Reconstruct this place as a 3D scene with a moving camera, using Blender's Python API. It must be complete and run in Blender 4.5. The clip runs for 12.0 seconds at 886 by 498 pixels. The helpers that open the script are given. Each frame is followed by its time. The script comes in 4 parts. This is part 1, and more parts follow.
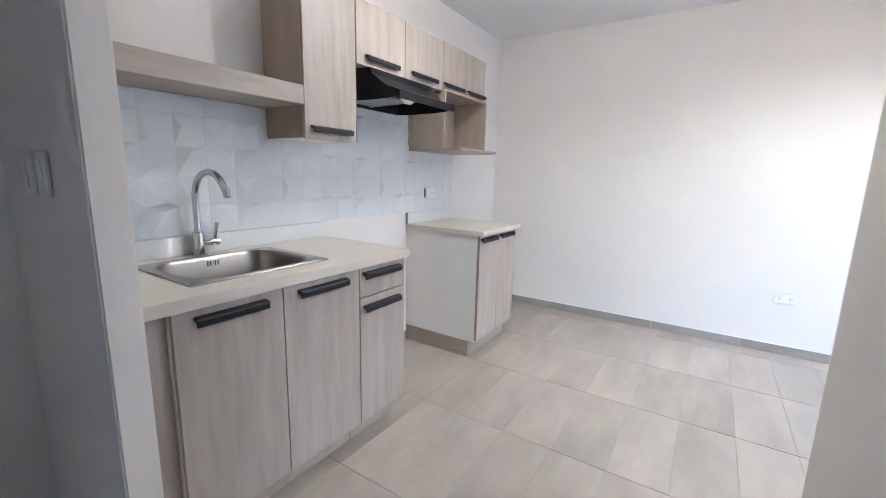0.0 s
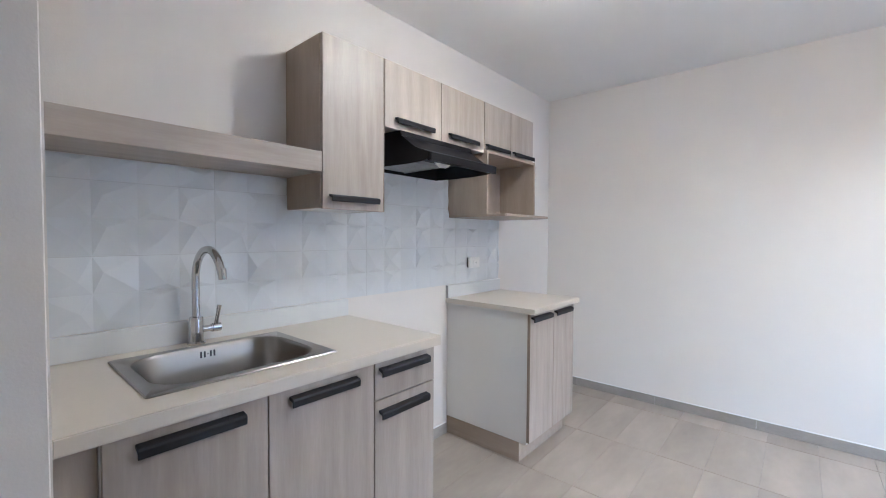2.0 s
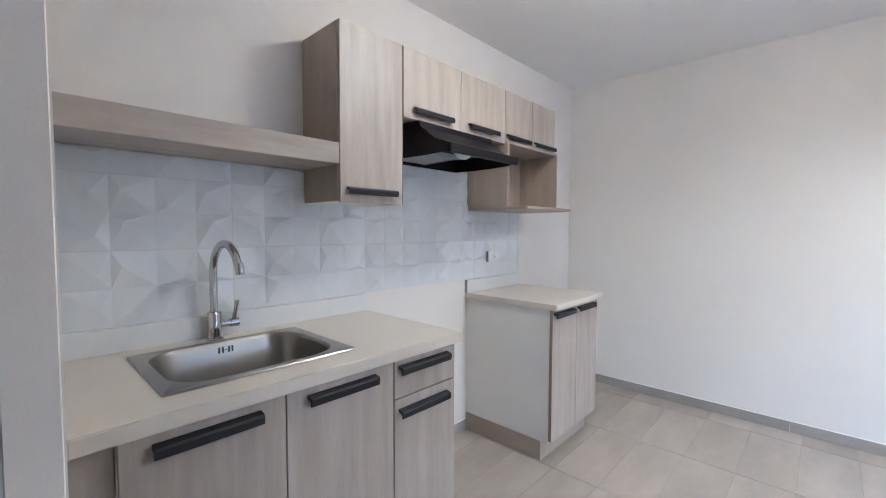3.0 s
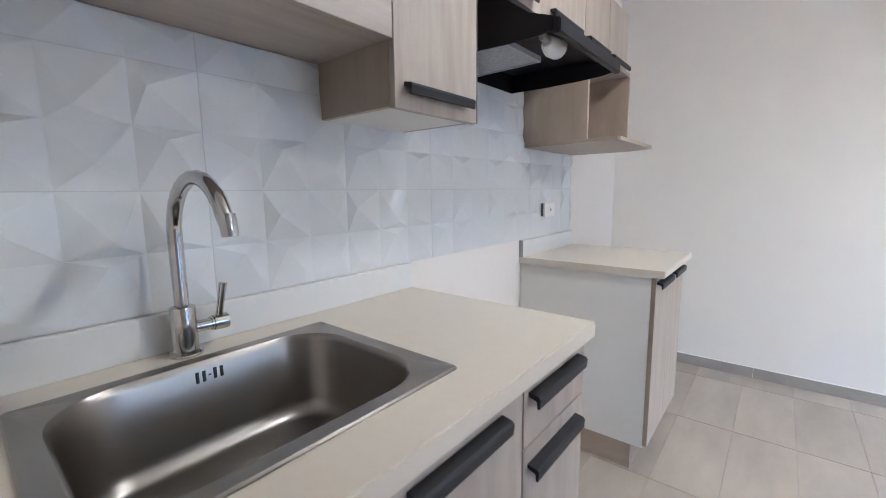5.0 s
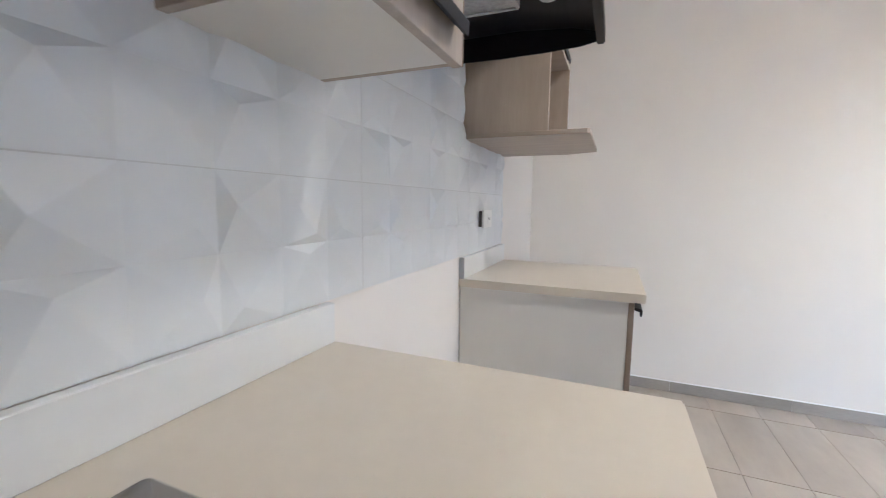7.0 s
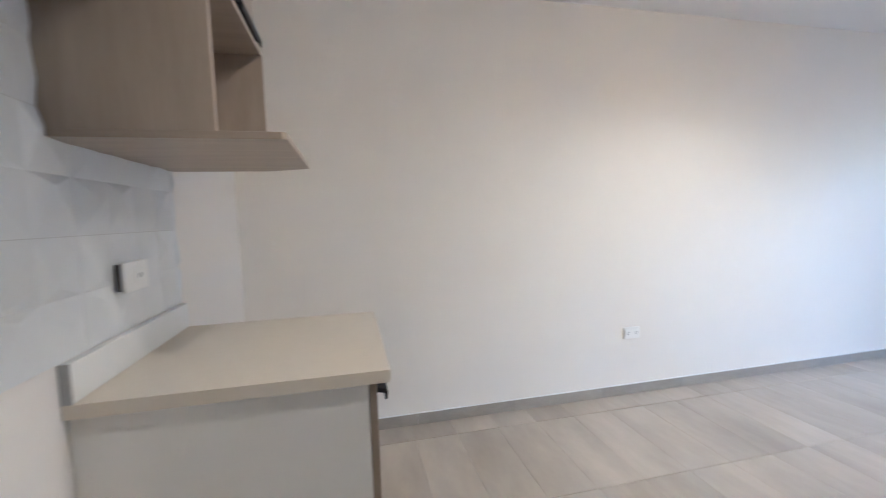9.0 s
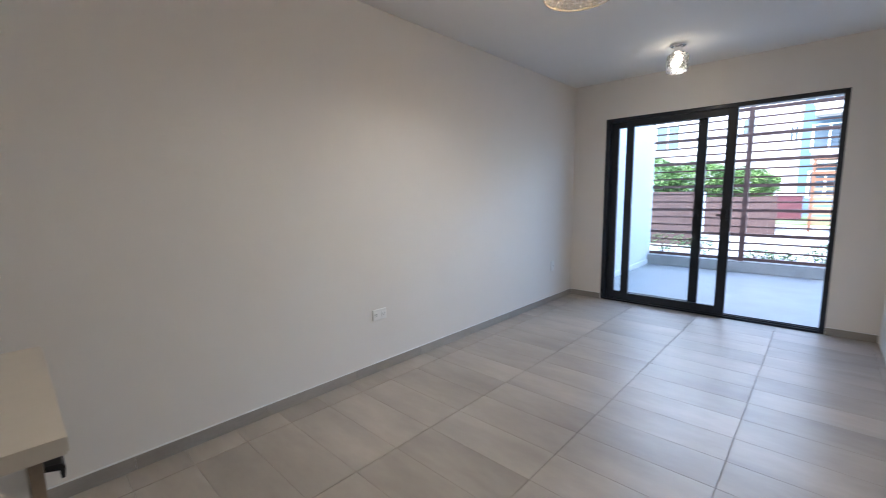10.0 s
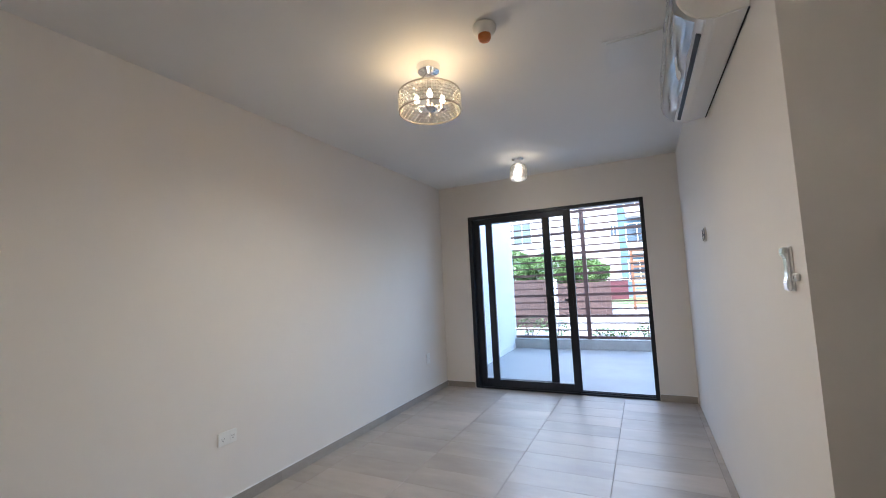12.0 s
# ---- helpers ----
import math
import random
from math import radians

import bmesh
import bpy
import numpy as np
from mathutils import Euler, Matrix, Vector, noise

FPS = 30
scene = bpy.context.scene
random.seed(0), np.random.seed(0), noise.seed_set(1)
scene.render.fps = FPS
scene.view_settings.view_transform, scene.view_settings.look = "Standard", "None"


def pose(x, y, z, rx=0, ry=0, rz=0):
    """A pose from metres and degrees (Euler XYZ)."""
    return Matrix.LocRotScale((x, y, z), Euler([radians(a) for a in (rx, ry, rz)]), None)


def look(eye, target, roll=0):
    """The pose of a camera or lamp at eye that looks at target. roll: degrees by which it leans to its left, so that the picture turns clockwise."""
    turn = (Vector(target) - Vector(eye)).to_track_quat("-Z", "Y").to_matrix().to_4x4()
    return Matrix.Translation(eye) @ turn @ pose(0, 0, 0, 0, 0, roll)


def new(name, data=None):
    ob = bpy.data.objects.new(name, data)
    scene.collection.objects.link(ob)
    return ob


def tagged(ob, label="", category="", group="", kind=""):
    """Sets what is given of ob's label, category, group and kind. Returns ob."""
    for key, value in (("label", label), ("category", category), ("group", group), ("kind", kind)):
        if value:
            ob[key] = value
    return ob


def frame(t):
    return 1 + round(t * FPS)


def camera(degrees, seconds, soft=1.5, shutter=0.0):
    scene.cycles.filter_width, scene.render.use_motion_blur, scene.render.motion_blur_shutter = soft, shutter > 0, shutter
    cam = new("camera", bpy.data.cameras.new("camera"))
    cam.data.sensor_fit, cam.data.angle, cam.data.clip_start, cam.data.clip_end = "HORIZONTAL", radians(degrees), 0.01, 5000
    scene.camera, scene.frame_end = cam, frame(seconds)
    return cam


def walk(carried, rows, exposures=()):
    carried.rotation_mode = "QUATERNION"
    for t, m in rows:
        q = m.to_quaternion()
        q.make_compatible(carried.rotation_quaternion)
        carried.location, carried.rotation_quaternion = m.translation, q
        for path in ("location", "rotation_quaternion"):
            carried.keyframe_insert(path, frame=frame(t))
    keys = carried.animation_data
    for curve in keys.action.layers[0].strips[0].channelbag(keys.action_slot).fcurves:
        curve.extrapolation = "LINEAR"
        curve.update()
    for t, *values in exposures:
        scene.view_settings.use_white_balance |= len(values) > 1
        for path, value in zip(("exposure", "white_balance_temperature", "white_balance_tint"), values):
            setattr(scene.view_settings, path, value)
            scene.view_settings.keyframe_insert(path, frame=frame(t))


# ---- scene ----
cam = camera(94.5, 12.0, soft=0.9, shutter=0.3)
EXPOSURES = [
    (0, 5.08, 4880, 10), (1.2, 4.90, 4830, 10), (2.0, 4.86, 4830, 10), (2.5, 4.79, 4830, 10), (3.2, 4.85, 4830, 10), (5.5, 5.0, 4920, 10), (6.6, 4.98, 5050, 10), (8.5, 4.70, 5150, 10), (9, 4.56, 5180, 10),
    (9.5, 3.93, 5350, 10), (10.5, 3.64, 5380, 10), (11, 3.63, 5350, 10), (12, 3.61, 5480, 10),
]
PATH = [
    (0, (0.241, -0.02, 1.269), (-0.829, 1.63, 0.908), 1.4),
    (0.5, (0.198, 0.124, 1.27), (-0.962, 1.705, 0.882), 0.4),
    (1, (0.142, 0.284, 1.272), (-1.116, 1.811, 0.976), 0.1),
    (1.5, (0.108, 0.318, 1.289), (-1.184, 1.833, 1.107), 0.3),
    (2, (0.114, 0.315, 1.305), (-1.198, 1.824, 1.242), 0.3),
    (2.5, (0.109, 0.316, 1.323), (-1.22, 1.81, 1.308), 0.3),
    (3, (0.062, 0.345, 1.306), (-1.306, 1.8, 1.21), 0.2),
    (3.2, (0.022, 0.363, 1.318), (-1.363, 1.798, 1.174), 0.2),
    (4.8, (-0.569, 0.542, 1.232), (-1.856, 2.047, 0.954), -0.6),
    (5, (-0.649, 0.571, 1.224), (-1.909, 2.099, 0.946), -0.7),
    (5.5, (-0.785, 0.638, 1.204), (-2.01, 2.195, 0.93), 0.2),
    (6, (-0.931, 0.717, 1.204), (-2.096, 2.321, 0.939), 1.0),
    (6.5, (-1.048, 0.808, 1.184), (-2.058, 2.516, 0.935), 0.8),
    (6.7, (-1.093, 0.841, 1.184), (-2.0, 2.607, 0.94), 0.8),
    (8.5, (-1.081, 1.265, 1.239), (-1.107, 3.26, 1.096), -1.3),
    (9, (-1.063, 1.418, 1.251), (-0.616, 3.361, 1.092), -1.7),
    (9.5, (-1.018, 1.522, 1.239), (0.07, 3.187, 1.033), -1.9),
    (10, (-1.017, 1.471, 1.283), (0.433, 2.824, 1.02), -0.8),
    (10.5, (-0.984, 1.49, 1.27), (0.652, 2.617, 1.038), -0.4),
    (11, (-0.954, 1.474, 1.275), (0.775, 2.473, 1.155), -0.8),
    (11.5, (-0.936, 1.463, 1.299), (0.84, 2.383, 1.326), -1.7),
    (12, (-0.935, 1.449, 1.294), (0.859, 2.318, 1.462), -2.7),
]
walk(cam, [(t, look(eye, target, roll)) for t, eye, target, roll in PATH], EXPOSURES)
# strengths of the light sources
SKY, SUN, DRUM_W, JAR_W, KITCHEN_W, SKY_FILL_W = 0.12, 1.1, 13.5, 0.55, 1.4, 18.0
KLX, KLY, RELIEF = -0.60, 1.86, 0.0011

# ---- world and light ----
world = bpy.data.worlds.new("world")
scene.world = world
world.use_nodes = True
wn, wl = world.node_tree.nodes, world.node_tree.links
sky = wn.new("ShaderNodeTexSky")
sky.sky_type, sky.sun_disc = "NISHITA", False
sky.sun_elevation, sky.sun_rotation = radians(53), radians(-63)
sky.air_density, sky.dust_density = 1.2, 2.5
wl.new(sky.outputs["Color"], wn["Background"].inputs["Color"])
wn["Background"].inputs["Strength"].default_value = SKY


def lamp(name, kind, m, energy, color, **settings):
    data = bpy.data.lights.new(name, kind)
    data.energy, data.color = energy, color
    for key, value in settings.items():
        if key == "size":
            data.shadow_soft_size = value
        if key == "angle":
            data.angle = value
        if key == "cone":
            data.spot_size, data.spot_blend = value
        if key == "sheet":
            data.shape, data.size, data.size_y = "RECTANGLE", value[0], value[1]
    ob = new(name, data)
    ob.matrix_world = m
    return ob


lamp("sun", "SUN", look((-12, 6, 18), (0, 0, 0)), SUN, (1.0, 0.96, 0.9), angle=radians(0.6))

# lamp added out of view beyond the grille, for open-sky light through the door
lamp("sky_fill_sheet", "AREA", look((8.6, 1.9, 3.75), (3.9, 2.2, 1.2)), SKY_FILL_W, (0.86, 0.93, 1.0), sheet=(4.4, 1.2))

# ---- materials ----


def material(name, color, rough=0.5, metal=0.0, spread=0.0, scale=8.0, stretch=(1, 1, 1), bump=0.0, bump_scale=60.0,
             second=None, fine=0.0, pieces=0.0, coat=0.0, rough_spread=0.0):
    """A surface: base colour, a second colour mixed in by coarse noise, fine grain, relief and a tone for each object."""
    mat = bpy.data.materials.new(name)
    mat.use_nodes = True
    nodes, links = mat.node_tree.nodes, mat.node_tree.links
    bsdf = nodes["Principled BSDF"]
    bsdf.inputs["Roughness"].default_value, bsdf.inputs["Metallic"].default_value = rough, metal
    bsdf.inputs["Coat Weight"].default_value = coat
    bsdf.inputs["Base Color"].default_value = (*color, 1)
    coord = nodes.new("ShaderNodeTexCoord")
    mapping = nodes.new("ShaderNodeMapping")
    mapping.inputs["Scale"].default_value = stretch
    info = nodes.new("ShaderNodeObjectInfo")
    shift = nodes.new("ShaderNodeVectorMath")
    shift.operation = "SCALE"
    shift.inputs[0].default_value = (7.3, 5.1, 3.7)
    links.new(info.outputs["Random"], shift.inputs["Scale"])
    add = nodes.new("ShaderNodeVectorMath")
    links.new(coord.outputs["Object"], add.inputs[0])
    if pieces:
        links.new(shift.outputs[0], add.inputs[1])
    links.new(add.outputs[0], mapping.inputs["Vector"])

    def noise_node(sc, detail=5.0):
        n = nodes.new("ShaderNodeTexNoise")
        n.inputs["Scale"].default_value, n.inputs["Detail"].default_value = sc, detail
        links.new(mapping.outputs["Vector"], n.inputs["Vector"])
        return n

    last = None
    if second:
        n = noise_node(scale)
        ramp = nodes.new("ShaderNodeMapRange")
        ramp.inputs["From Min"].default_value, ramp.inputs["From Max"].default_value = 0.5 - spread, 0.5 + spread
        links.new(n.outputs["Fac"], ramp.inputs["Value"])
        mix = nodes.new("ShaderNodeMix")
        mix.data_type = "RGBA"
        mix.inputs["A"].default_value, mix.inputs["B"].default_value = (*color, 1), (*second, 1)
        links.new(ramp.outputs["Result"], mix.inputs["Factor"])
        last = mix.outputs["Result"]
    if fine or pieces:
        tone = nodes.new("ShaderNodeHueSaturation")
        if last:
            links.new(last, tone.inputs["Color"])
        else:
            tone.inputs["Color"].default_value = (*color, 1)
        value = nodes.new("ShaderNodeMath")
        value.operation = "MULTIPLY_ADD"
        n = noise_node(scale * 7, 8.0)
        links.new(n.outputs["Fac"], value.inputs[0])
        value.inputs[1].default_value, value.inputs[2].default_value = fine * 2, 1 - fine
        each = nodes.new("ShaderNodeMath")
        each.operation = "MULTIPLY_ADD"
        links.new(info.outputs["Random"], each.inputs[0])
        each.inputs[1].default_value = pieces
        links.new(value.outputs[0], each.inputs[2])
        less = nodes.new("ShaderNodeMath")
        less.operation = "SUBTRACT"
        links.new(each.outputs[0], less.inputs[0])
        less.inputs[1].default_value = pieces / 2
        links.new(less.outputs[0], tone.inputs["Value"])
        last = tone.outputs["Color"]
    if last:
        links.new(last, bsdf.inputs["Base Color"])
    if rough_spread:
        n = noise_node(scale * 2.3)
        r = nodes.new("ShaderNodeMath")
        r.operation = "MULTIPLY_ADD"
        links.new(n.outputs["Fac"], r.inputs[0])
        r.inputs[1].default_value, r.inputs[2].default_value = rough_spread * 2, rough - rough_spread
        links.new(r.outputs[0], bsdf.inputs["Roughness"])
    if bump:
        n = noise_node(bump_scale, 4.0)
        b = nodes.new("ShaderNodeBump")
        b.inputs["Strength"].default_value, b.inputs["Distance"].default_value = bump, 0.002
        links.new(n.outputs["Fac"], b.inputs["Height"])
        links.new(b.outputs["Normal"], bsdf.inputs["Normal"])
    return mat


def glowing(name, color, strength):
    mat = bpy.data.materials.new(name)
    mat.use_nodes = True
    bsdf = mat.node_tree.nodes["Principled BSDF"]
    bsdf.inputs["Base Color"].default_value = (0.9, 0.85, 0.75, 1)
    bsdf.inputs["Emission Color"].default_value = (*color, 1)
    bsdf.inputs["Emission Strength"].default_value = strength
    return mat


def glassy(name, color, rough=0.0, ior=1.45):
    mat = bpy.data.materials.new(name)
    mat.use_nodes = True
    bsdf = mat.node_tree.nodes["Principled BSDF"]
    bsdf.inputs["Base Color"].default_value = (*color, 1)
    bsdf.inputs["Roughness"].default_value, bsdf.inputs["IOR"].default_value = rough, ior
    bsdf.inputs["Transmission Weight"].default_value = 1.0
    return mat


def laminate(name, light, dark, stretch=(9, 9, 0.9)):
    """Wood-look laminate with long upright grain."""
    mat = material(name, light, rough=0.42, second=dark, spread=0.22, scale=2.6, stretch=stretch, fine=0.09, pieces=0.10,
                   bump=0.06, bump_scale=30, rough_spread=0.05)
    return mat


M_WALL = material("wall_paint", (0.76, 0.718, 0.665), 0.75, second=(0.735, 0.693, 0.64), spread=0.3, scale=0.9, fine=0.012, bump=0.16, bump_scale=170, rough_spread=0.06)
M_CEIL = material("ceiling_paint", (0.82, 0.805, 0.78), 0.8, second=(0.79, 0.775, 0.75), spread=0.3, scale=0.8, fine=0.01, bump=0.14, bump_scale=140)
M_PLANK = material("wood_look_porcelain", (0.415, 0.357, 0.292), 0.39, second=(0.30, 0.258, 0.211), spread=0.2, scale=1.5, stretch=(3, 1.0, 1), fine=0.08, pieces=0.13, bump=0.06, bump_scale=22, rough_spread=0.09)
M_GROUT = material("grout", (0.35, 0.31, 0.265), 0.9, second=(0.19, 0.17, 0.148), spread=0.14, scale=1.6, fine=0.15, bump=0.3)
M_BASE = material("skirting_tile", (0.345, 0.312, 0.275), 0.4, second=(0.285, 0.258, 0.228), spread=0.25, scale=3, stretch=(2, 2, 6), fine=0.1, pieces=0.14)
M_LAM = laminate("pale_oak_laminate", (0.455, 0.395, 0.335), (0.35, 0.298, 0.245))
M_LAMSIDE = laminate("oak_laminate_flat", (0.40, 0.325, 0.255), (0.33, 0.265, 0.205), (0.9, 9, 9))
M_LAMUP = laminate("oak_laminate_upright", (0.40, 0.325, 0.255), (0.34, 0.275, 0.213))
M_EDGE = material("edge_banding", (0.27, 0.205, 0.15), 0.5, fine=0.12, scale=20)
M_MELA = material("white_melamine", (0.72, 0.70, 0.66), 0.45, second=(0.69, 0.67, 0.63), spread=0.3, scale=2, fine=0.015, bump=0.05)
M_QUARTZ = material("cream_quartz", (0.625, 0.563, 0.472), 0.3, second=(0.61, 0.548, 0.458), spread=0.2, scale=40, fine=0.012, rough_spread=0.03)
M_UPSTAND = material("pale_upstand", (0.70, 0.70, 0.685), 0.3, second=(0.685, 0.685, 0.67), spread=0.2, scale=20, fine=0.01)
M_TILE = material("white_relief_tile", (0.68, 0.685, 0.68), 0.4, second=(0.67, 0.685, 0.69), spread=0.3, scale=3, fine=0.012, rough_spread=0.05)
M_TGROUT = material("tile_grout", (0.58, 0.58, 0.57), 0.9, fine=0.1, scale=30)
M_STEEL = material("brushed_steel", (0.275, 0.255, 0.23), 0.29, 1.0, second=(0.33, 0.31, 0.285), spread=0.3, scale=3)
M_CHROME = material("chrome", (0.82, 0.82, 0.83), 0.06, 1.0, rough_spread=0.03, scale=4)
M_TAP = material("polished_tap_metal", (0.56, 0.55, 0.54), 0.1, 1.0, rough_spread=0.04, scale=6)
M_BLACK = material("black_handle", (0.014, 0.014, 0.017), 0.5, second=(0.019, 0.019, 0.022), spread=0.3, scale=8, bump=0.1, bump_scale=250)
M_HOOD = material("black_enamel", (0.006, 0.006, 0.008), 0.38, second=(0.009, 0.009, 0.011), spread=0.3, scale=6, rough_spread=0.03)
M_HOOD.node_tree.nodes["Principled BSDF"].inputs["Specular IOR Level"].default_value = 0.25
M_BLACK.node_tree.nodes["Principled BSDF"].inputs["Specular IOR Level"].default_value = 0.3
M_WIRE = material("brushed_wire", (0.52, 0.49, 0.44), 0.42, 1.0, second=(0.44, 0.41, 0.37), spread=0.3, scale=30)
M_FILTER = material("aluminium_mesh", (0.42, 0.42, 0.42), 0.45, 0.5, second=(0.30, 0.30, 0.30), spread=0.2, scale=70, bump=0.6, bump_scale=260)
M_ALU = material("black_aluminium", (0.009, 0.013, 0.021), 0.38, 0.0, second=(0.013, 0.017, 0.026), spread=0.3, scale=5, rough_spread=0.05)
M_PLASTIC = material("white_plastic", (0.78, 0.77, 0.74), 0.32, fine=0.01, scale=10)
M_GREY = material("grey_plastic", (0.35, 0.35, 0.35), 0.4, fine=0.03, scale=10)
M_DARKGREY = material("dark_grey_plastic", (0.09, 0.09, 0.092), 0.5, fine=0.05, scale=12)
M_SLOT = material("dark_slot", (0.02, 0.02, 0.02), 0.6)
M_ORANGE = material("amber_plastic", (0.55, 0.17, 0.03), 0.3, fine=0.05, scale=20)
M_ACBODY = material("ac_plastic", (0.80, 0.79, 0.77), 0.3, fine=0.01, scale=6)
M_FILM = material("crinkled_film", (0.90, 0.91, 0.92), 0.17, 0.35, second=(0.72, 0.75, 0.78), spread=0.12, scale=6, stretch=(0.5, 3, 3), bump=0.25, bump_scale=12, coat=0.8)
M_FILM.node_tree.nodes["Bump"].inputs["Distance"].default_value = 0.006
M_BULB = glowing("warm_bulb", (1.0, 0.78, 0.5), 3.5)
M_JARBULB = glowing("soft_bulb", (1.0, 0.80, 0.52), 1.1)
M_CRYSTAL = glassy("crystal", (1, 0.98, 0.94), 0.12, 1.5)
M_BEAD = glassy("crystal_bead", (0.95, 0.90, 0.82), 0.35, 1.5)
M_PANE = glassy("window_glass", (0.94, 0.968, 0.975), 0.0, 1.02)
M_TERRACE = material("terrace_tile", (0.29, 0.29, 0.285), 0.45, second=(0.24, 0.24, 0.235), spread=0.25, scale=2.5, fine=0.03)
M_OUTWALL = material("exterior_white_render", (0.74, 0.74, 0.73), 0.85, second=(0.68, 0.68, 0.67), spread=0.3, scale=1.2, fine=0.03, bump=0.3, bump_scale=60)
M_KERB = material("concrete_kerb", (0.36, 0.35, 0.33), 0.85, second=(0.29, 0.28, 0.265), spread=0.25, scale=5, fine=0.08, bump=0.4, bump_scale=70)
M_RAIL = material("brown_painted_steel", (0.115, 0.06, 0.045), 0.5, second=(0.09, 0.045, 0.035), spread=0.3, scale=6, fine=0.05)
M_PAVE = material("pale_concrete", (0.34, 0.33, 0.31), 0.9, second=(0.29, 0.28, 0.265), spread=0.3, scale=0.5, fine=0.06, bump=0.3)
M_GRASS = material("grass", (0.07, 0.12, 0.035), 0.95, second=(0.10, 0.13, 0.05), spread=0.3, scale=1.2, fine=0.25)
M_FENCE = material("brown_fence", (0.058, 0.030, 0.025), 0.7, second=(0.046, 0.024, 0.02), spread=0.3, scale=3, stretch=(1, 1, 5), fine=0.12, pieces=0.12)
M_LEAF = material("leaf", (0.095, 0.165, 0.035), 0.7, second=(0.12, 0.19, 0.05), spread=0.25, scale=2.5, fine=0.2)
M_BARK = material("bark", (0.12, 0.08, 0.055), 0.9, fine=0.3, scale=12, bump=0.6, bump_scale=40)
M_FACADE = material("facade_white", (0.42, 0.405, 0.40), 0.85, second=(0.385, 0.37, 0.365), spread=0.3, scale=0.3, fine=0.03)
M_BLUE = material("facade_blue_grey", (0.075, 0.12, 0.17), 0.8, second=(0.06, 0.105, 0.15), spread=0.3, scale=0.4, fine=0.05)
M_DARKWIN = material("dark_window", (0.05, 0.07, 0.085), 0.12, second=(0.08, 0.10, 0.12), spread=0.3, scale=0.6)
M_PINE = material("pale_timber", (0.20, 0.13, 0.07), 0.65, second=(0.16, 0.105, 0.055), spread=0.3, scale=4, fine=0.1)
M_TIMBER = material("orange_timber", (0.16, 0.065, 0.028), 0.6, second=(0.13, 0.054, 0.023), spread=0.3, scale=4, fine=0.1)
M_RED = material("dark_red_paint", (0.07, 0.014, 0.02), 0.5, second=(0.058, 0.011, 0.016), spread=0.3, scale=2, fine=0.05)

# ---- building helpers ----


def box(bm, x0, x1, y0, y1, z0, z1):
    m = Matrix.Translation(((x0 + x1) / 2, (y0 + y1) / 2, (z0 + z1) / 2)) @ Matrix.Diagonal((x1 - x0, y1 - y0, z1 - z0, 1))
    return bmesh.ops.create_cube(bm, size=1, matrix=m)["verts"]


def boxes(*sizes, bevel=0.0, segments=2):
    bm = bmesh.new()
    for s in sizes:
        box(bm, *s)
    if bevel:
        bmesh.ops.bevel(bm, geom=bm.edges[:], offset=bevel, segments=segments, affect="EDGES", profile=0.5)
    return bm


def cylinder(bm, x, y, z0, z1, r0, r1=None, segs=24, axis="z"):
    """A cylinder or cone along an axis; x and y are the other two coordinates in order."""
    r1 = r0 if r1 is None else r1
    m = Matrix.Translation((0, 0, (z0 + z1) / 2))
    vs = bmesh.ops.create_cone(bm, cap_ends=True, segments=segs, radius1=r0, radius2=r1, depth=z1 - z0, matrix=m)["verts"]
    for v in vs:
        a, b, c = v.co
        v.co = {"z": (x + a, y + b, c), "y": (x + a, c, y + b), "x": (c, x + a, y + b)}[axis]
    return vs


def tube(bm, points, r, segs=8, closed=False):
    """A round bar swept along points. r: one radius or one for each point."""
    pts = [Vector(p) for p in points]
    n, rings = len(pts), []
    for i, p in enumerate(pts):
        a = pts[i - 1] if i or closed else p
        b = pts[(i + 1) % n] if i < n - 1 or closed else p
        d = (b - a).normalized()
        up = Vector((0, 0, 1)) if abs(d.z) < 0.9 else Vector((0, 1, 0))
        u = d.cross(up).normalized()
        v = d.cross(u)
        rad = r[i] if isinstance(r, (list, tuple)) else r
        rings.append([bm.verts.new(p + rad * (math.cos(k * math.tau / segs) * u + math.sin(k * math.tau / segs) * v)) for k in range(segs)])
    for i in range(n if closed else n - 1):
        p, q = rings[i], rings[(i + 1) % n]
        best = min(range(segs), key=lambda s: (q[s].co - p[0].co).length)
        for k in range(segs):
            bm.faces.new((p[k], p[(k + 1) % segs], q[(k + 1 + best) % segs], q[(k + best) % segs]))
    if not closed:
        bm.faces.new(rings[0])
        bm.faces.new(rings[-1][::-1])
    bmesh.ops.recalc_face_normals(bm, faces=bm.faces[:])


def lathe(bm, profile, x, y, segs=32):
    """A turned shape round an upright axis at x, y; profile of (radius, z)."""
    rings = [[bm.verts.new((x + r * math.cos(k * math.tau / segs), y + r * math.sin(k * math.tau / segs), z)) for k in range(segs)] for r, z in profile]
    for p, q in zip(rings, rings[1:]):
        for k in range(segs):
            bm.faces.new((p[k], p[(k + 1) % segs], q[(k + 1) % segs], q[k]))
    bm.faces.new(rings[0])
    bm.faces.new(rings[-1])
    bmesh.ops.recalc_face_normals(bm, faces=bm.faces[:])


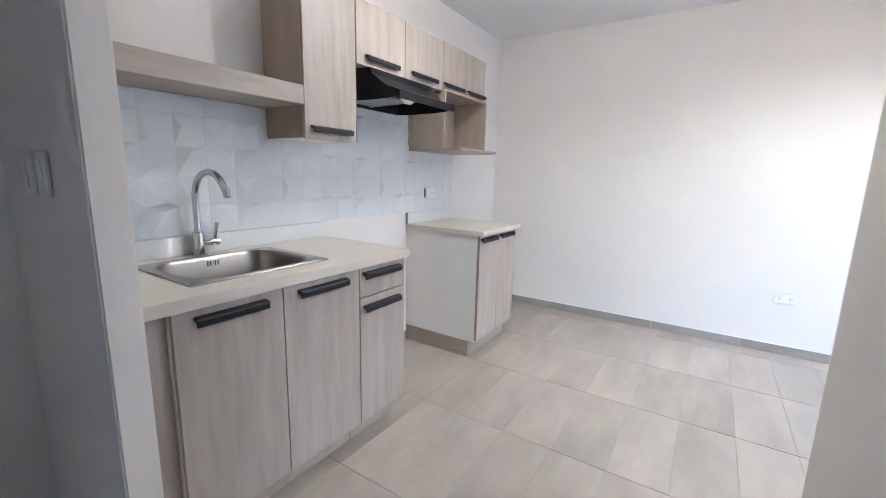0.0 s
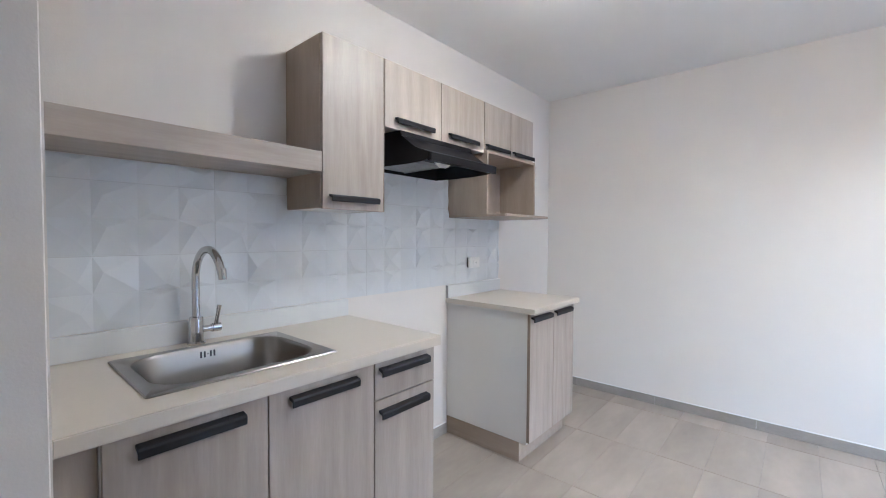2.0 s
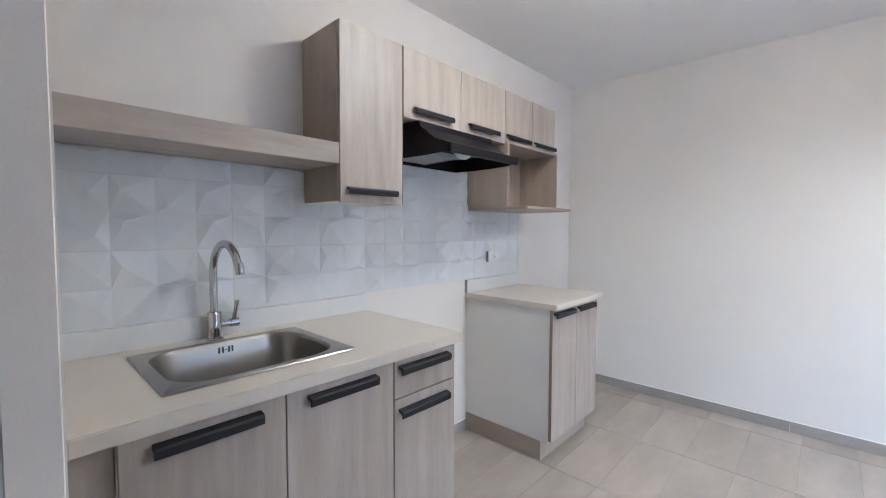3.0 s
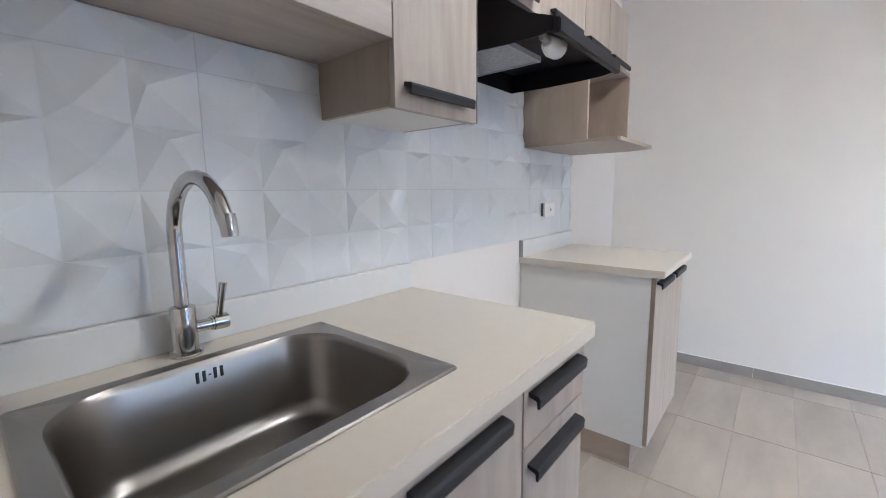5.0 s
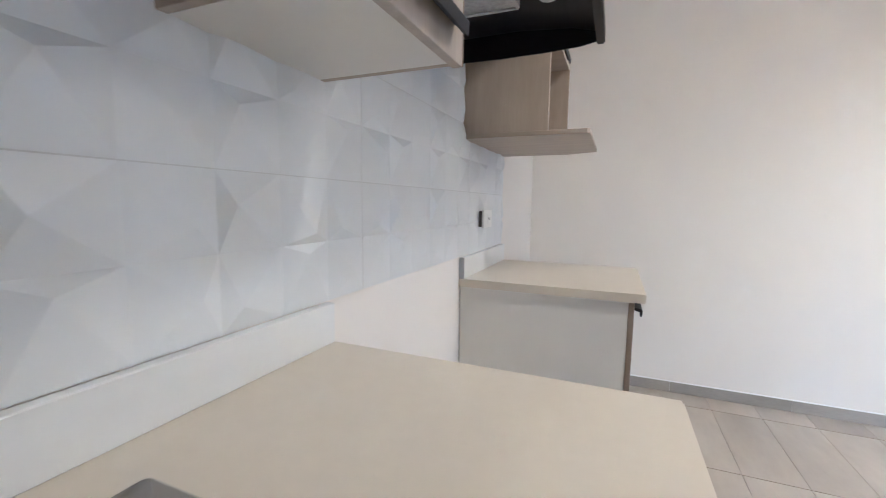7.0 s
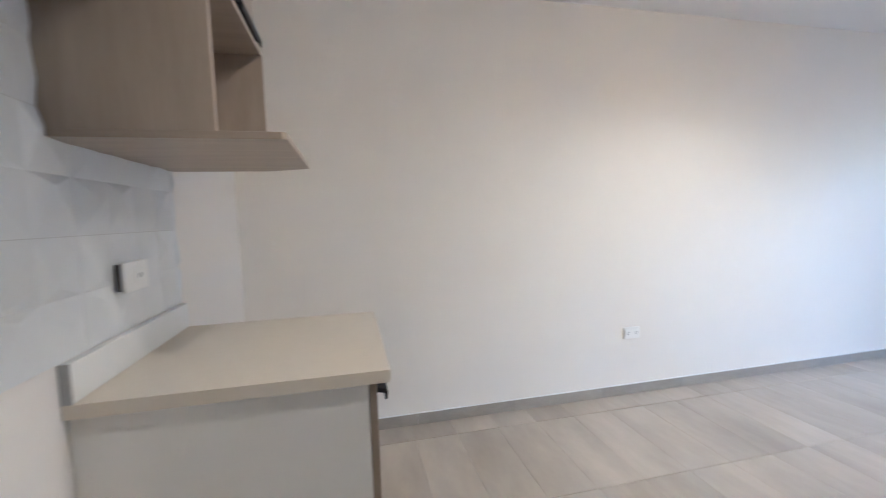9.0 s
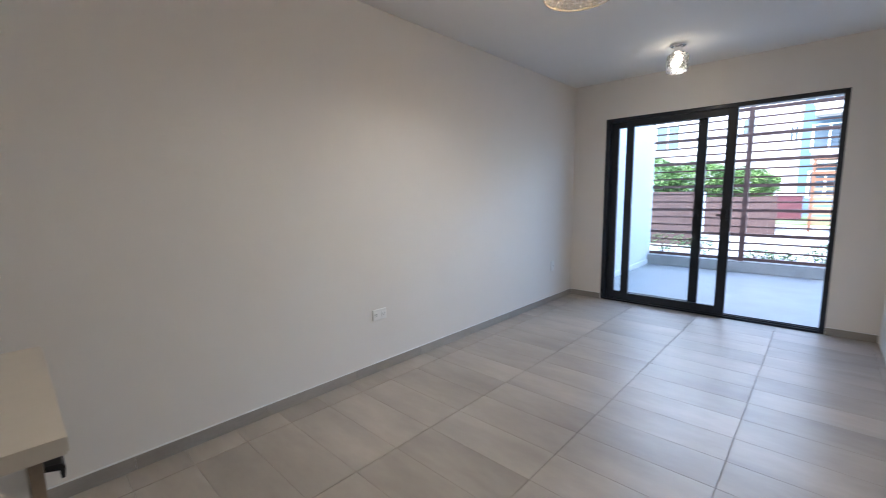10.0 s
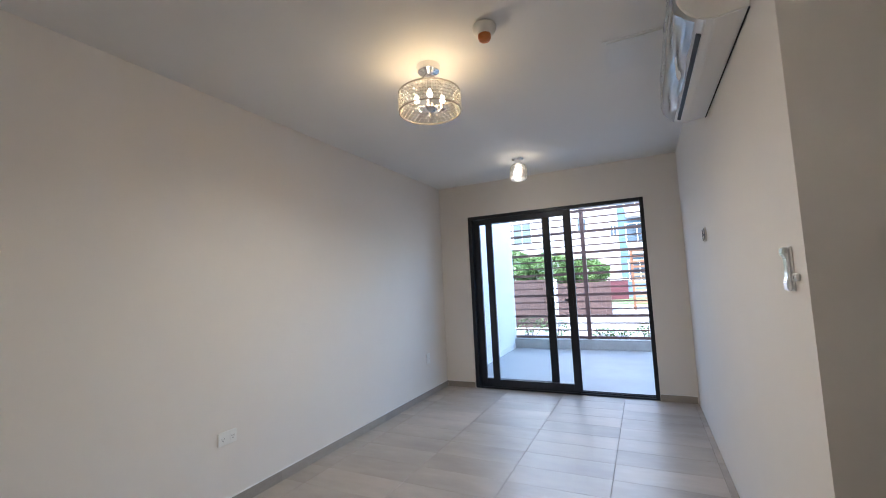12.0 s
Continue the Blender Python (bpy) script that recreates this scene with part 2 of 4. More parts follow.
def prism(bm, outline, lo, hi, axis):
    """An outline of two coordinates, drawn out from lo to hi along the third."""
    def at(p, c):
        return {"x": (c, *p), "y": (p[0], c, p[1]), "z": (*p, c)}[axis]
    a, b = [bm.verts.new(at(p, lo)) for p in outline], [bm.verts.new(at(p, hi)) for p in outline]
    n = len(outline)
    bm.faces.new(a)
    bm.faces.new(b[::-1])
    for i in range(n):
        bm.faces.new((a[i], a[(i + 1) % n], b[(i + 1) % n], b[i]))
    bmesh.ops.recalc_face_normals(bm, faces=bm.faces[:])


def finish(bm, name, mat, smooth=False):
    mesh = bpy.data.meshes.new(name)
    bm.to_mesh(mesh)
    bm.free()
    mesh.materials.append(mat)
    if smooth:
        mesh.polygons.foreach_set("use_smooth", [True] * len(mesh.polygons))
        mesh.set_sharp_from_angle(angle=radians(38))
    return mesh


def part(name, bm, mat, parent, label="", smooth=False):
    ob = new(name, finish(bm, name, mat, smooth))
    ob.parent = parent
    if label:
        ob["label"] = label
    return ob


def thing(name, label, category, group="", at=(0, 0, 0)):
    ob = new(name)
    ob.empty_display_size = 0.1
    ob.location = at
    return tagged(ob, label, category, group)


def setting(name, bm, mat, label, category=""):
    return tagged(new(name, finish(bm, name, mat)), label, category or name.split("_")[0], kind="structure")


def rounded(x0, x1, y0, y1, r, n=7):
    """The outline of a rectangle with round corners."""
    out = []
    for cx, cy, a in ((x1 - r, y1 - r, 0), (x0 + r, y1 - r, 90), (x0 + r, y0 + r, 180), (x1 - r, y0 + r, 270)):
        out += [(cx + r * math.cos(radians(a + 90 * i / n)), cy + r * math.sin(radians(a + 90 * i / n))) for i in range(n + 1)]
    return out


# ---- the rooms: main measures ----
KW, NORTH, EAST, SOUTH = -1.632, 3.792, 3.857, 1.055      # faces of the kitchen, far, terrace and living-room walls
HALL_E, HALL_S, TOP = 0.478, -1.9, 2.533                    # corner of the hall, its end, ceiling height
STUB_X, STUB_0, STUB_1 = -0.953, 0.322, 0.408              # short wall beside the sink
DOOR_0, DOOR_1, DOOR_H = 1.392, 3.408, 2.116               # terrace door opening

floor = setting("floor", boxes((KW - 0.12, EAST + 0.15, HALL_S - 0.12, NORTH + 0.12, -0.16, -0.004)), M_GROUT, "grey-beige wood-look plank tile floor with dark joints")
ceiling = setting("ceiling", boxes((KW - 0.12, EAST + 0.15, HALL_S - 0.12, NORTH + 0.12, TOP, TOP + 0.15)), M_CEIL, "plain white painted ceiling")
wall_west = setting("wall_west", boxes((KW - 0.12, KW, HALL_S - 0.12, NORTH + 0.12, -0.004, TOP)), M_WALL, "off-white painted kitchen wall with relief tiles")
wall_north = setting("wall_north", boxes((KW, EAST + 0.15, NORTH, NORTH + 0.12, -0.004, TOP)), M_WALL, "long plain off-white painted wall")
wall_east = setting("wall_east", boxes((EAST, EAST + 0.15, DOOR_1, NORTH, -0.004, TOP), (EAST, EAST + 0.15, SOUTH - 0.12, DOOR_0, -0.004, TOP),
                                       (EAST, EAST + 0.15, DOOR_0, DOOR_1, DOOR_H, TOP)), M_WALL, "off-white wall with the terrace door opening")
wall_south = setting("wall_south", boxes((HALL_E, EAST, SOUTH - 0.12, SOUTH, -0.004, TOP)), M_WALL, "off-white living room side wall ending at a corner")
wall_hall = setting("wall_hall_east", boxes((HALL_E, HALL_E + 0.12, HALL_S, SOUTH - 0.12, -0.004, TOP)), M_WALL, "off-white painted wall of the entrance hall")
# end wall with an unseen slit, added to let daylight into the hall
wall_hall_end = setting("wall_hall_south", boxes((KW, 0.14, HALL_S - 0.12, HALL_S, -0.004, TOP), (0.25, HALL_E + 0.12, HALL_S - 0.12, HALL_S, -0.004, TOP), (0.14, 0.25, HALL_S - 0.12, HALL_S, 2.08, TOP)), M_WALL, "plain off-white end wall of the hall with an unseen slit added for daylight")
stub = boxes((KW, STUB_X, STUB_0, STUB_1, -0.004, TOP))
bmesh.ops.bevel(stub, geom=[e for e in stub.edges if all(v.co.x > STUB_X - 0.01 for v in e.verts) and abs(e.verts[0].co.z - e.verts[1].co.z) > 1], offset=0.006, segments=3, affect="EDGES")
wall_stub = setting("wall_stub", stub, M_WALL, "short off-white partition beside the kitchen sink counter")

# ---- terrace door: black aluminium sliding door, half open ----
door_1 = tagged(thing("door_1", "black aluminium sliding glass door standing half open", "sliding door"), kind="structure")
X0, X1 = EAST + 0.012, EAST + 0.125
part("door_frame", boxes((X0, X1, DOOR_0, DOOR_0 + 0.04, 0, DOOR_H), bevel=0.003), M_ALU, door_1)
part("door_frame", boxes((X0, X1, DOOR_1 - 0.045, DOOR_1, 0, DOOR_H), bevel=0.003), M_ALU, door_1)
part("door_head", boxes((X0, X1, DOOR_0 + 0.04, DOOR_1 - 0.045, DOOR_H - 0.04, DOOR_H), bevel=0.003), M_ALU, door_1)
part("door_track", boxes((X0, X1, DOOR_0 + 0.04, DOOR_1 - 0.045, 0.0, 0.018), (X0 + 0.02, X0 + 0.026, DOOR_0 + 0.04, DOOR_1 - 0.045, 0.018, 0.032),
                         (X0 + 0.075, X0 + 0.081, DOOR_0 + 0.04, DOOR_1 - 0.045, 0.018, 0.032)), M_ALU, door_1)


def leaf(x, y0, y1, handle_y, out):
    """One sliding leaf with stiles, rails and a pane."""
    a, b, z0, z1 = x, x + 0.036, 0.034, DOOR_H - 0.042
    panel = part("sliding_leaf", boxes((a, b, y0, y0 + 0.085, z0, z1), (a, b, y1 - 0.08, y1, z0, z1), (a, b, y0 + 0.085, y1 - 0.08, z0, z0 + 0.075),
                                       (a, b, y0 + 0.085, y1 - 0.08, z1 - 0.065, z1), bevel=0.002, segments=1), M_ALU, door_1)
    pane = part("pane", boxes((a + 0.015, a + 0.021, y0 + 0.08, y1 - 0.075, z0 + 0.07, z1 - 0.06)), M_PANE, panel, "clear glass pane")
    pane.visible_shadow = False
    grip = bmesh.new()
    s = -1 if out else 1
    box(grip, min(a, a - 0.02), a, handle_y - 0.014, handle_y + 0.014, 0.98, 1.10)
    box(grip, a - 0.034, a - 0.02, handle_y - 0.012 if s > 0 else handle_y - 0.01, handle_y + (0.075 if s > 0 else 0.012), 1.03, 1.055)
    bmesh.ops.bevel(grip, geom=grip.edges[:], offset=0.003, segments=2, affect="EDGES")
    part("latch", grip, M_ALU, panel)


leaf(X0 + 0.008, 2.150, 3.180, 2.195, False)
leaf(X0 + 0.062, 2.405, 3.362, 2.45, True)

# ---- skirting tiles ----


def skirting(name, run, axis, at, inward, joint, z=0.068):
    """A row of skirting tiles along one wall, each piece its own."""
    lo, hi = run
    base = tagged(new(name, None), "low grey tile skirting along the wall foot", "baseboard", kind="structure")
    cuts = [lo] + [c for c in [joint + 0.63 * k for k in range(-12, 14)] if lo + 0.03 < c < hi - 0.03] + [hi]
    for a, b in zip(cuts, cuts[1:]):
        bm = bmesh.new()
        p, q = (at, at + inward) if inward > 0 else (at + inward, at)
        if axis == "x":
            box(bm, a + 0.001, b - 0.001, p, q, 0.0, z)
        else:
            box(bm, p, q, a + 0.001, b - 0.001, 0.0, z)
        part("skirting_tile", bm, M_BASE, base)
    p, q = sorted((at, at + inward * 0.7))
    part("sealant_bead", boxes((lo, hi, p, q, z, z + 0.005) if axis == "x" else (p, q, lo, hi, z, z + 0.005)), M_PLASTIC, base)
    return base


skirting("baseboard_north", (KW + 0.01, EAST - 0.01), "x", NORTH, -0.010, 1.184)
skirting("baseboard_east", (DOOR_1 + 0.003, NORTH - 0.011), "y", EAST, -0.010, 9)
skirting("baseboard_east_short", (SOUTH + 0.011, DOOR_0 - 0.003), "y", EAST, -0.010, 9)
skirting("baseboard_hall", (HALL_S, SOUTH - 0.001), "y", HALL_E, -0.010, 0.3)
skirting("baseboard_west", (1.57, 2.36), "y", KW, 0.010, 9)
skirting("baseboard_west_end", (2.955, NORTH - 0.011), "y", KW, 0.010, 9)
skirting("baseboard_hall_west", (HALL_S, STUB_0 - 0.011), "y", KW, 0.010, 0.1)
skirting("baseboard_stub", (KW + 0.01, STUB_X), "x", STUB_0, -0.010, 9)

# ---- kitchen: base units ----
FRONT, BODY, TOE = -1.000, -1.018, -1.080     # door fronts, carcass front, toe kick


def handle(name, y0, y1, z, x, parent):
    """A black edge pull: a slanting lip with a folded foot."""
    bm = bmesh.new()
    prism(bm, [(x, z + 0.014), (x + 0.022, z + 0.010), (x + 0.026, z + 0.004), (x + 0.024, z - 0.016), (x + 0.019, z - 0.016), (x + 0.018, z - 0.001), (x, z + 0.004)], y0, y1, "y")
    bmesh.ops.bevel(bm, geom=bm.edges[:], offset=0.0012, segments=1, affect="EDGES")
    return part(name, bm, M_BLACK, parent, "matt black bar pull")


def front(name, y0, y1, z0, z1, x, parent, pull, thick=0.018):
    d = part(name, boxes((x - thick, x, y0 + 0.0017, y1 - 0.0017, z0, z1), bevel=0.0016), M_LAM, parent)
    handle("handle", *pull, x, d)
    return d


def carcass(parent, y0, y1, z0, z1, x0, x1, mats, lid=True, shelf=()):
    t = 0.016
    part("side_panel", boxes((x0, x1, y0, y0 + t, z0, z1), bevel=0.001, segments=1), mats[0], parent)
    part("side_panel", boxes((x0, x1, y1 - t, y1, z0, z1), bevel=0.001, segments=1), mats[1], parent)
    part("bottom_panel", boxes((x0, x1, y0 + t, y1 - t, z0, z0 + t)), mats[2], parent)
    if lid:
        part("top_panel", boxes((x0, x1, y0 + t, y1 - t, z1 - t, z1)), mats[2], parent)
    part("back_panel", boxes((x0, x0 + 0.006, y0 + t, y1 - t, z0 + t, z1 - t)), M_MELA, parent)
    for z in shelf:
        part("shelf", boxes((x0 + 0.006, x1 - 0.02, y0 + t, y1 - t, z, z + t)), mats[2], parent)


sink_unit = thing("base_cabinet", "pale oak laminate sink cabinet with two doors and black pulls", "cabinet", "base units")
carcass(sink_unit, 0.486, 1.232, 0.115, 0.859, KW + 0.002, BODY, (M_MELA, M_MELA, M_MELA), False)
part("filler_strip", boxes((BODY - 0.03, BODY - 0.012, STUB_1 + 0.002, 0.484, 0.0, 0.859)), M_LAM, sink_unit, "narrow laminate filler beside the partition")
front("door", 0.486, 0.852, 0.118, 0.856, FRONT, sink_unit, (0.546, 0.784, 0.820))
front("door", 0.852, 1.232, 0.118, 0.856, FRONT, sink_unit, (0.914, 1.155, 0.820))
part("toe_kick", boxes((TOE - 0.015, TOE, 0.41, 1.232, 0.0, 0.113)), M_LAMSIDE, sink_unit)

drawer_unit = thing("base_cabinet", "narrow pale oak laminate cabinet with drawer over door", "cabinet", "base units")
carcass(drawer_unit, 1.234, 1.545, 0.115, 0.859, KW + 0.002, BODY, (M_MELA, M_MELA, M_MELA))
front("drawer", 1.234, 1.545, 0.722, 0.856, FRONT, drawer_unit, (1.252, 1.500, 0.822))
front("door", 1.234, 1.545, 0.118, 0.718, FRONT, drawer_unit, (1.252, 1.498, 0.670))
part("toe_kick", boxes((TOE - 0.015, TOE, 1.234, 1.54, 0.0, 0.113), (KW + 0.002, TOE - 0.015, 1.525, 1.54, 0.0, 0.113)), M_LAMSIDE, drawer_unit)

end_unit = thing("base_cabinet", "free-standing end cabinet with white side and two narrow doors", "cabinet", "base units")
END_FRONT, END_BODY = -1.014, -1.033
carcass(end_unit, 2.366, 2.950, 0.115, 0.869, KW + 0.002, END_BODY, (M_MELA, M_MELA, M_MELA))
front("door", 2.364, 2.658, 0.128, 0.866, END_FRONT, end_unit, (2.372, 2.606, 0.836))
front("door", 2.658, 2.952, 0.128, 0.866, END_FRONT, end_unit, (2.660, 2.892, 0.836))
part("door_edge", boxes((END_FRONT - 0.018, END_FRONT - 0.0005, 2.3645, 2.3655, 0.13, 0.865)), M_EDGE, end_unit)
part("toe_kick", boxes((TOE - 0.015, TOE, 2.367, 2.949, 0.0, 0.113), (KW + 0.002, TOE - 0.015, 2.367, 2.382, 0.0, 0.113)), M_LAMSIDE, end_unit)

# ---- worktops, with the cut-out for the sink ----
CF = -0.982
SX0, SX1, SY0, SY1 = -1.520, -1.086, 0.586, 1.142     # outer rim of the sink
HX0, HX1, HY0, HY1 = SX0 + 0.02, SX1 - 0.02, SY0 + 0.02, SY1 - 0.02


def worktop(label, sizes, up, dark_end):
    top = thing("worktop", label, "countertop", "worktops")
    bm = bmesh.new()
    for s in sizes:
        box(bm, *s)
    bmesh.ops.remove_doubles(bm, verts=bm.verts[:], dist=0.0001)
    bmesh.ops.bevel(bm, geom=[e for e in bm.edges if e.verts[0].co.x > CF - 0.001 and e.verts[1].co.x > CF - 0.001], offset=0.003, segments=2, affect="EDGES")
    part("slab", bm, M_QUARTZ, top)
    part("upstand", boxes(up, bevel=0.0015, segments=1), M_UPSTAND, top, "pale upstand strip")
    if dark_end:
        part("upstand_end", boxes((up[0], up[1], up[2] - 0.003, up[2] - 0.0002, up[4], up[5])), M_GREY, top, "grey raw end of the upstand")
    return top


worktop("cream quartz worktop with a steel sink set in", [(KW + 0.002, HX0, STUB_1 + 0.001, 1.567, 0.860, 0.900), (HX1, CF, STUB_1 + 0.001, 1.567, 0.860, 0.900),
        (HX0, HX1, STUB_1 + 0.001, HY0, 0.860, 0.900), (HX0, HX1, HY1, 1.567, 0.860, 0.900)], (KW + 0.002, KW + 0.022, STUB_1 + 0.001, 1.567, 0.900, 0.982), False)
worktop("short cream quartz worktop on the end cabinet", [(KW + 0.002, CF, 2.350, 2.967, 0.870, 0.900)], (KW + 0.002, KW + 0.022, 2.353, 2.967, 0.900, 0.982), True)

# ---- sink ----
sink = thing("kitchen_sink", "brushed stainless steel drop-in sink with one deep bowl", "sink")


def ring(bm, x0, x1, y0, y1, r, z):
    return [bm.verts.new((x, y, z)) for x, y in rounded(x0, x1, y0, y1, r)]


bm = bmesh.new()
levels = [(SX0, SX1, SY0, SY1, 0.008, 0.9005), (SX0, SX1, SY0, SY1, 0.008, 0.903), (SX0 + 0.003, SX1 - 0.003, SY0 + 0.003, SY1 - 0.003, 0.008, 0.906),
          (-1.492, -1.116, 0.620, 1.108, 0.105, 0.905), (-1.489, -1.119, 0.623, 1.105, 0.103, 0.902), (-1.485, -1.123, 0.627, 1.101, 0.10, 0.892),
          (-1.472, -1.136, 0.640, 1.088, 0.088, 0.760), (-1.463, -1.145, 0.649, 1.079, 0.080, 0.735), (-1.446, -1.162, 0.666, 1.062, 0.064, 0.724),
          (-1.34, -1.26, 0.824, 0.904, 0.038, 0.7195)]
rings = [ring(bm, *l) for l in levels]
for p, q in zip(rings, rings[1:]):
    for k in range(len(p)):
        bm.faces.new((p[k], p[(k + 1) % len(p)], q[(k + 1) % len(p)], q[k]))
bm.faces.new(rings[-1])
bmesh.ops.recalc_face_normals(bm, faces=bm.faces[:])
part("basin", bm, M_STEEL, sink, smooth=True)
bm = bmesh.new()
lathe(bm, [(0.0, 0.7215), (0.036, 0.7215), (0.038, 0.7235), (0.030, 0.7245), (0.026, 0.722), (0.001, 0.722)], -1.30, 0.864)
part("drain", bm, M_CHROME, sink, "chrome drain ring", smooth=True)
for k, y in enumerate((0.842, 0.854, 0.874, 0.886)):
    part("overflow_slot", boxes((-1.4845, -1.4815, y - 0.003, y + 0.003, 0.866, 0.888), bevel=0.0008, segments=1), M_SLOT, sink, "dark overflow slot")

part("overflow_slot", boxes((-1.4845, -1.4815, 0.8620, 0.8665, 0.8755, 0.8785), bevel=0.0006, segments=1), M_SLOT, sink, "dark overflow slot")

# ---- tap, its spout turned a little along the wall ----
FX, FY = -1.568, 0.855
tap = thing("kitchen_tap", "chrome gooseneck mixer tap with a side lever", "faucet")
bm = bmesh.new()
lathe(bm, [(0.030, 0.900), (0.031, 0.906), (0.0245, 0.911), (0.0238, 0.92), (0.0238, 0.995), (0.0228, 1.000), (0.014, 1.004)], FX, FY)
part("tap_body", bm, M_TAP, tap, smooth=True)
bm = bmesh.new()
R, ZC = 0.113, 1.141
SWING = radians(2)


def spout_point(reach, z):
    return (FX + reach * math.cos(SWING), FY + reach * math.sin(SWING), z)


neck = [(FX, FY, 0.998), (FX, FY, 1.08), (FX, FY, ZC)] + [spout_point(R - R * math.cos(radians(a)), ZC + R * math.sin(radians(a))) for a in range(12, 165, 12)]
neck += [spout_point(2 * R + 0.001, ZC + 0.030)]
tube(bm, neck, 0.0135, 18)
part("spout", bm, M_TAP, tap, smooth=True)
bm = bmesh.new()
tube(bm, [spout_point(2 * R - 0.003, ZC + 0.050), spout_point(2 * R + 0.004, ZC + 0.018), spout_point(2 * R + 0.0045, ZC + 0.014)], [0.0139, 0.0137, 0.0124], 18)
part("aerator", bm, M_TAP, tap, smooth=True)
bm = bmesh.new()
cylinder(bm, FX, 0.952, FY, FY + 0.052, 0.0125, axis="y")
cylinder(bm, FX, 0.952, FY + 0.050, FY + 0.054, 0.0148, axis="y")
cylinder(bm, FX, 0.952, FY + 0.055, FY + 0.084, 0.0165, axis="y")
part("valve", bm, M_TAP, tap, smooth=True)
bm = bmesh.new()
tube(bm, [(FX, FY + 0.068, 0.965), (FX + 0.002, FY + 0.072, 0.990), (FX + 0.004, FY + 0.080, 1.036)], [0.0075, 0.0070, 0.0085], 12)
part("lever", bm, M_TAP, tap, smooth=True)

# ---- wall units ----
UF, UB = -1.342, -1.360
UZ = 2.120
tall = thing("wall_cabinet", "tall pale oak wall cabinet with one door", "cabinet", "wall units")
carcass(tall, 1.247, 1.570, 1.418, UZ, KW + 0.002, UB, (M_LAMUP, M_LAMUP, M_MELA))
front("door", 1.247, 1.571, 1.414, UZ, UF, tall, (1.277, 1.530, 1.462))
part("door_edge", boxes((UB, UF, 1.5715, 1.5735, 1.416, UZ)), M_EDGE, tall)
over = thing("wall_cabinet", "low pale oak wall cabinet above the range hood", "cabinet", "wall units")
carcass(over, 1.576, 2.364, 1.812, UZ, KW + 0.002, UB, (M_LAMSIDE, M_LAMSIDE, M_LAMSIDE))
front("door", 1.576, 1.971, 1.810, UZ, UF, over, (1.640, 1.900, 1.852))
front("door", 1.971, 2.366, 1.810, UZ, UF, over, (2.030, 2.292, 1.852))
cubby = thing("wall_cabinet", "pale oak wall cabinet with an open niche and two small doors", "cabinet", "wall units")
part("side_panel", boxes((KW + 0.002, UF + 0.022, 2.3665, 2.3825, 1.4415, 1.812), bevel=0.001, segments=1), M_LAMUP, cubby)
part("side_panel", boxes((KW + 0.002, UF + 0.022, 2.949, 2.965, 1.4415, 1.812), bevel=0.001, segments=1), M_LAMUP, cubby)
part("side_panel", boxes((KW + 0.002, UB, 2.3685, 2.3845, 1.828, UZ)), M_LAMUP, cubby)
part("side_panel", boxes((KW + 0.002, UB, 2.949, 2.965, 1.828, UZ)), M_LAMUP, cubby)
part("middle_panel", boxes((KW + 0.002, UF + 0.018, 2.3665, 2.965, 1.812, 1.828)), M_LAMSIDE, cubby)
part("top_panel", boxes((KW + 0.002, UB, 2.3845, 2.949, UZ - 0.016, UZ)), M_LAMSIDE, cubby)
part("back_panel", boxes((KW + 0.017, KW + 0.024, 2.3825, 2.949, 1.4415, 1.812)), M_LAMUP, cubby)
front("door", 2.3685, 2.668, 1.831, UZ, UF, cubby, (2.378, 2.632, 1.854))
front("door", 2.668, 2.967, 1.831, UZ, UF, cubby, (2.690, 2.952, 1.854))
bm = bmesh.new()
prism(bm, [(KW + 0.002, 2.364), (-1.190, 2.364), (-1.181, 2.372), (-1.181, 2.890), (-1.186, 2.898), (-1.315, 2.967), (KW + 0.002, 2.967)], 1.4255, 1.4415, "z")
bmesh.ops.bevel(bm, geom=bm.edges[:], offset=0.001, segments=1, affect="EDGES")
part("niche_shelf", bm, M_LAMSIDE, cubby, "deep shelf board jutting forward under the niche")
niche = thing("wall_shelf", "thick pale oak box shelf above the sink", "shelf")
M_LAMLONG = laminate("oak_laminate_along", (0.455, 0.395, 0.335), (0.35, 0.298, 0.245), (9, 0.9, 9))
part("front_board", boxes((UF - 0.018, UF, STUB_1 + 0.002, 1.2455, 1.561, 1.643), bevel=0.0015), M_LAMLONG, niche)
part("top_board", boxes((KW + 0.002, UF - 0.0185, STUB_1 + 0.002, 1.2455, 1.6265, 1.6425), bevel=0.001, segments=1), M_LAMLONG, niche)
part("bottom_board", boxes((KW + 0.002, UF - 0.0185, STUB_1 + 0.002, 1.2455, 1.5615, 1.5775), bevel=0.001, segments=1), M_LAMLONG, niche)

# ---- range hood ----
hood = thing("range_hood", "black enamel under-cabinet range hood with mesh filter", "range hood")
HY_0, HY_1 = 1.640, 2.240


def hood_part(name, bm, mat, parent=None, label="", bevel=0.0):
    """A part of the hood, narrowed towards the front as the hood is."""
    for v in bm.verts:
        f = min(max((v.co.x - KW - 0.02) / 0.46, 0.0), 1.0)
        v.co.y += 0.036 * f if v.co.y < 1.94 else -0.034 * f
    if bevel:
        bmesh.ops.bevel(bm, geom=bm.edges[:], offset=bevel, segments=2, affect="EDGES")
    return part(name, bm, mat, parent or hood, label)


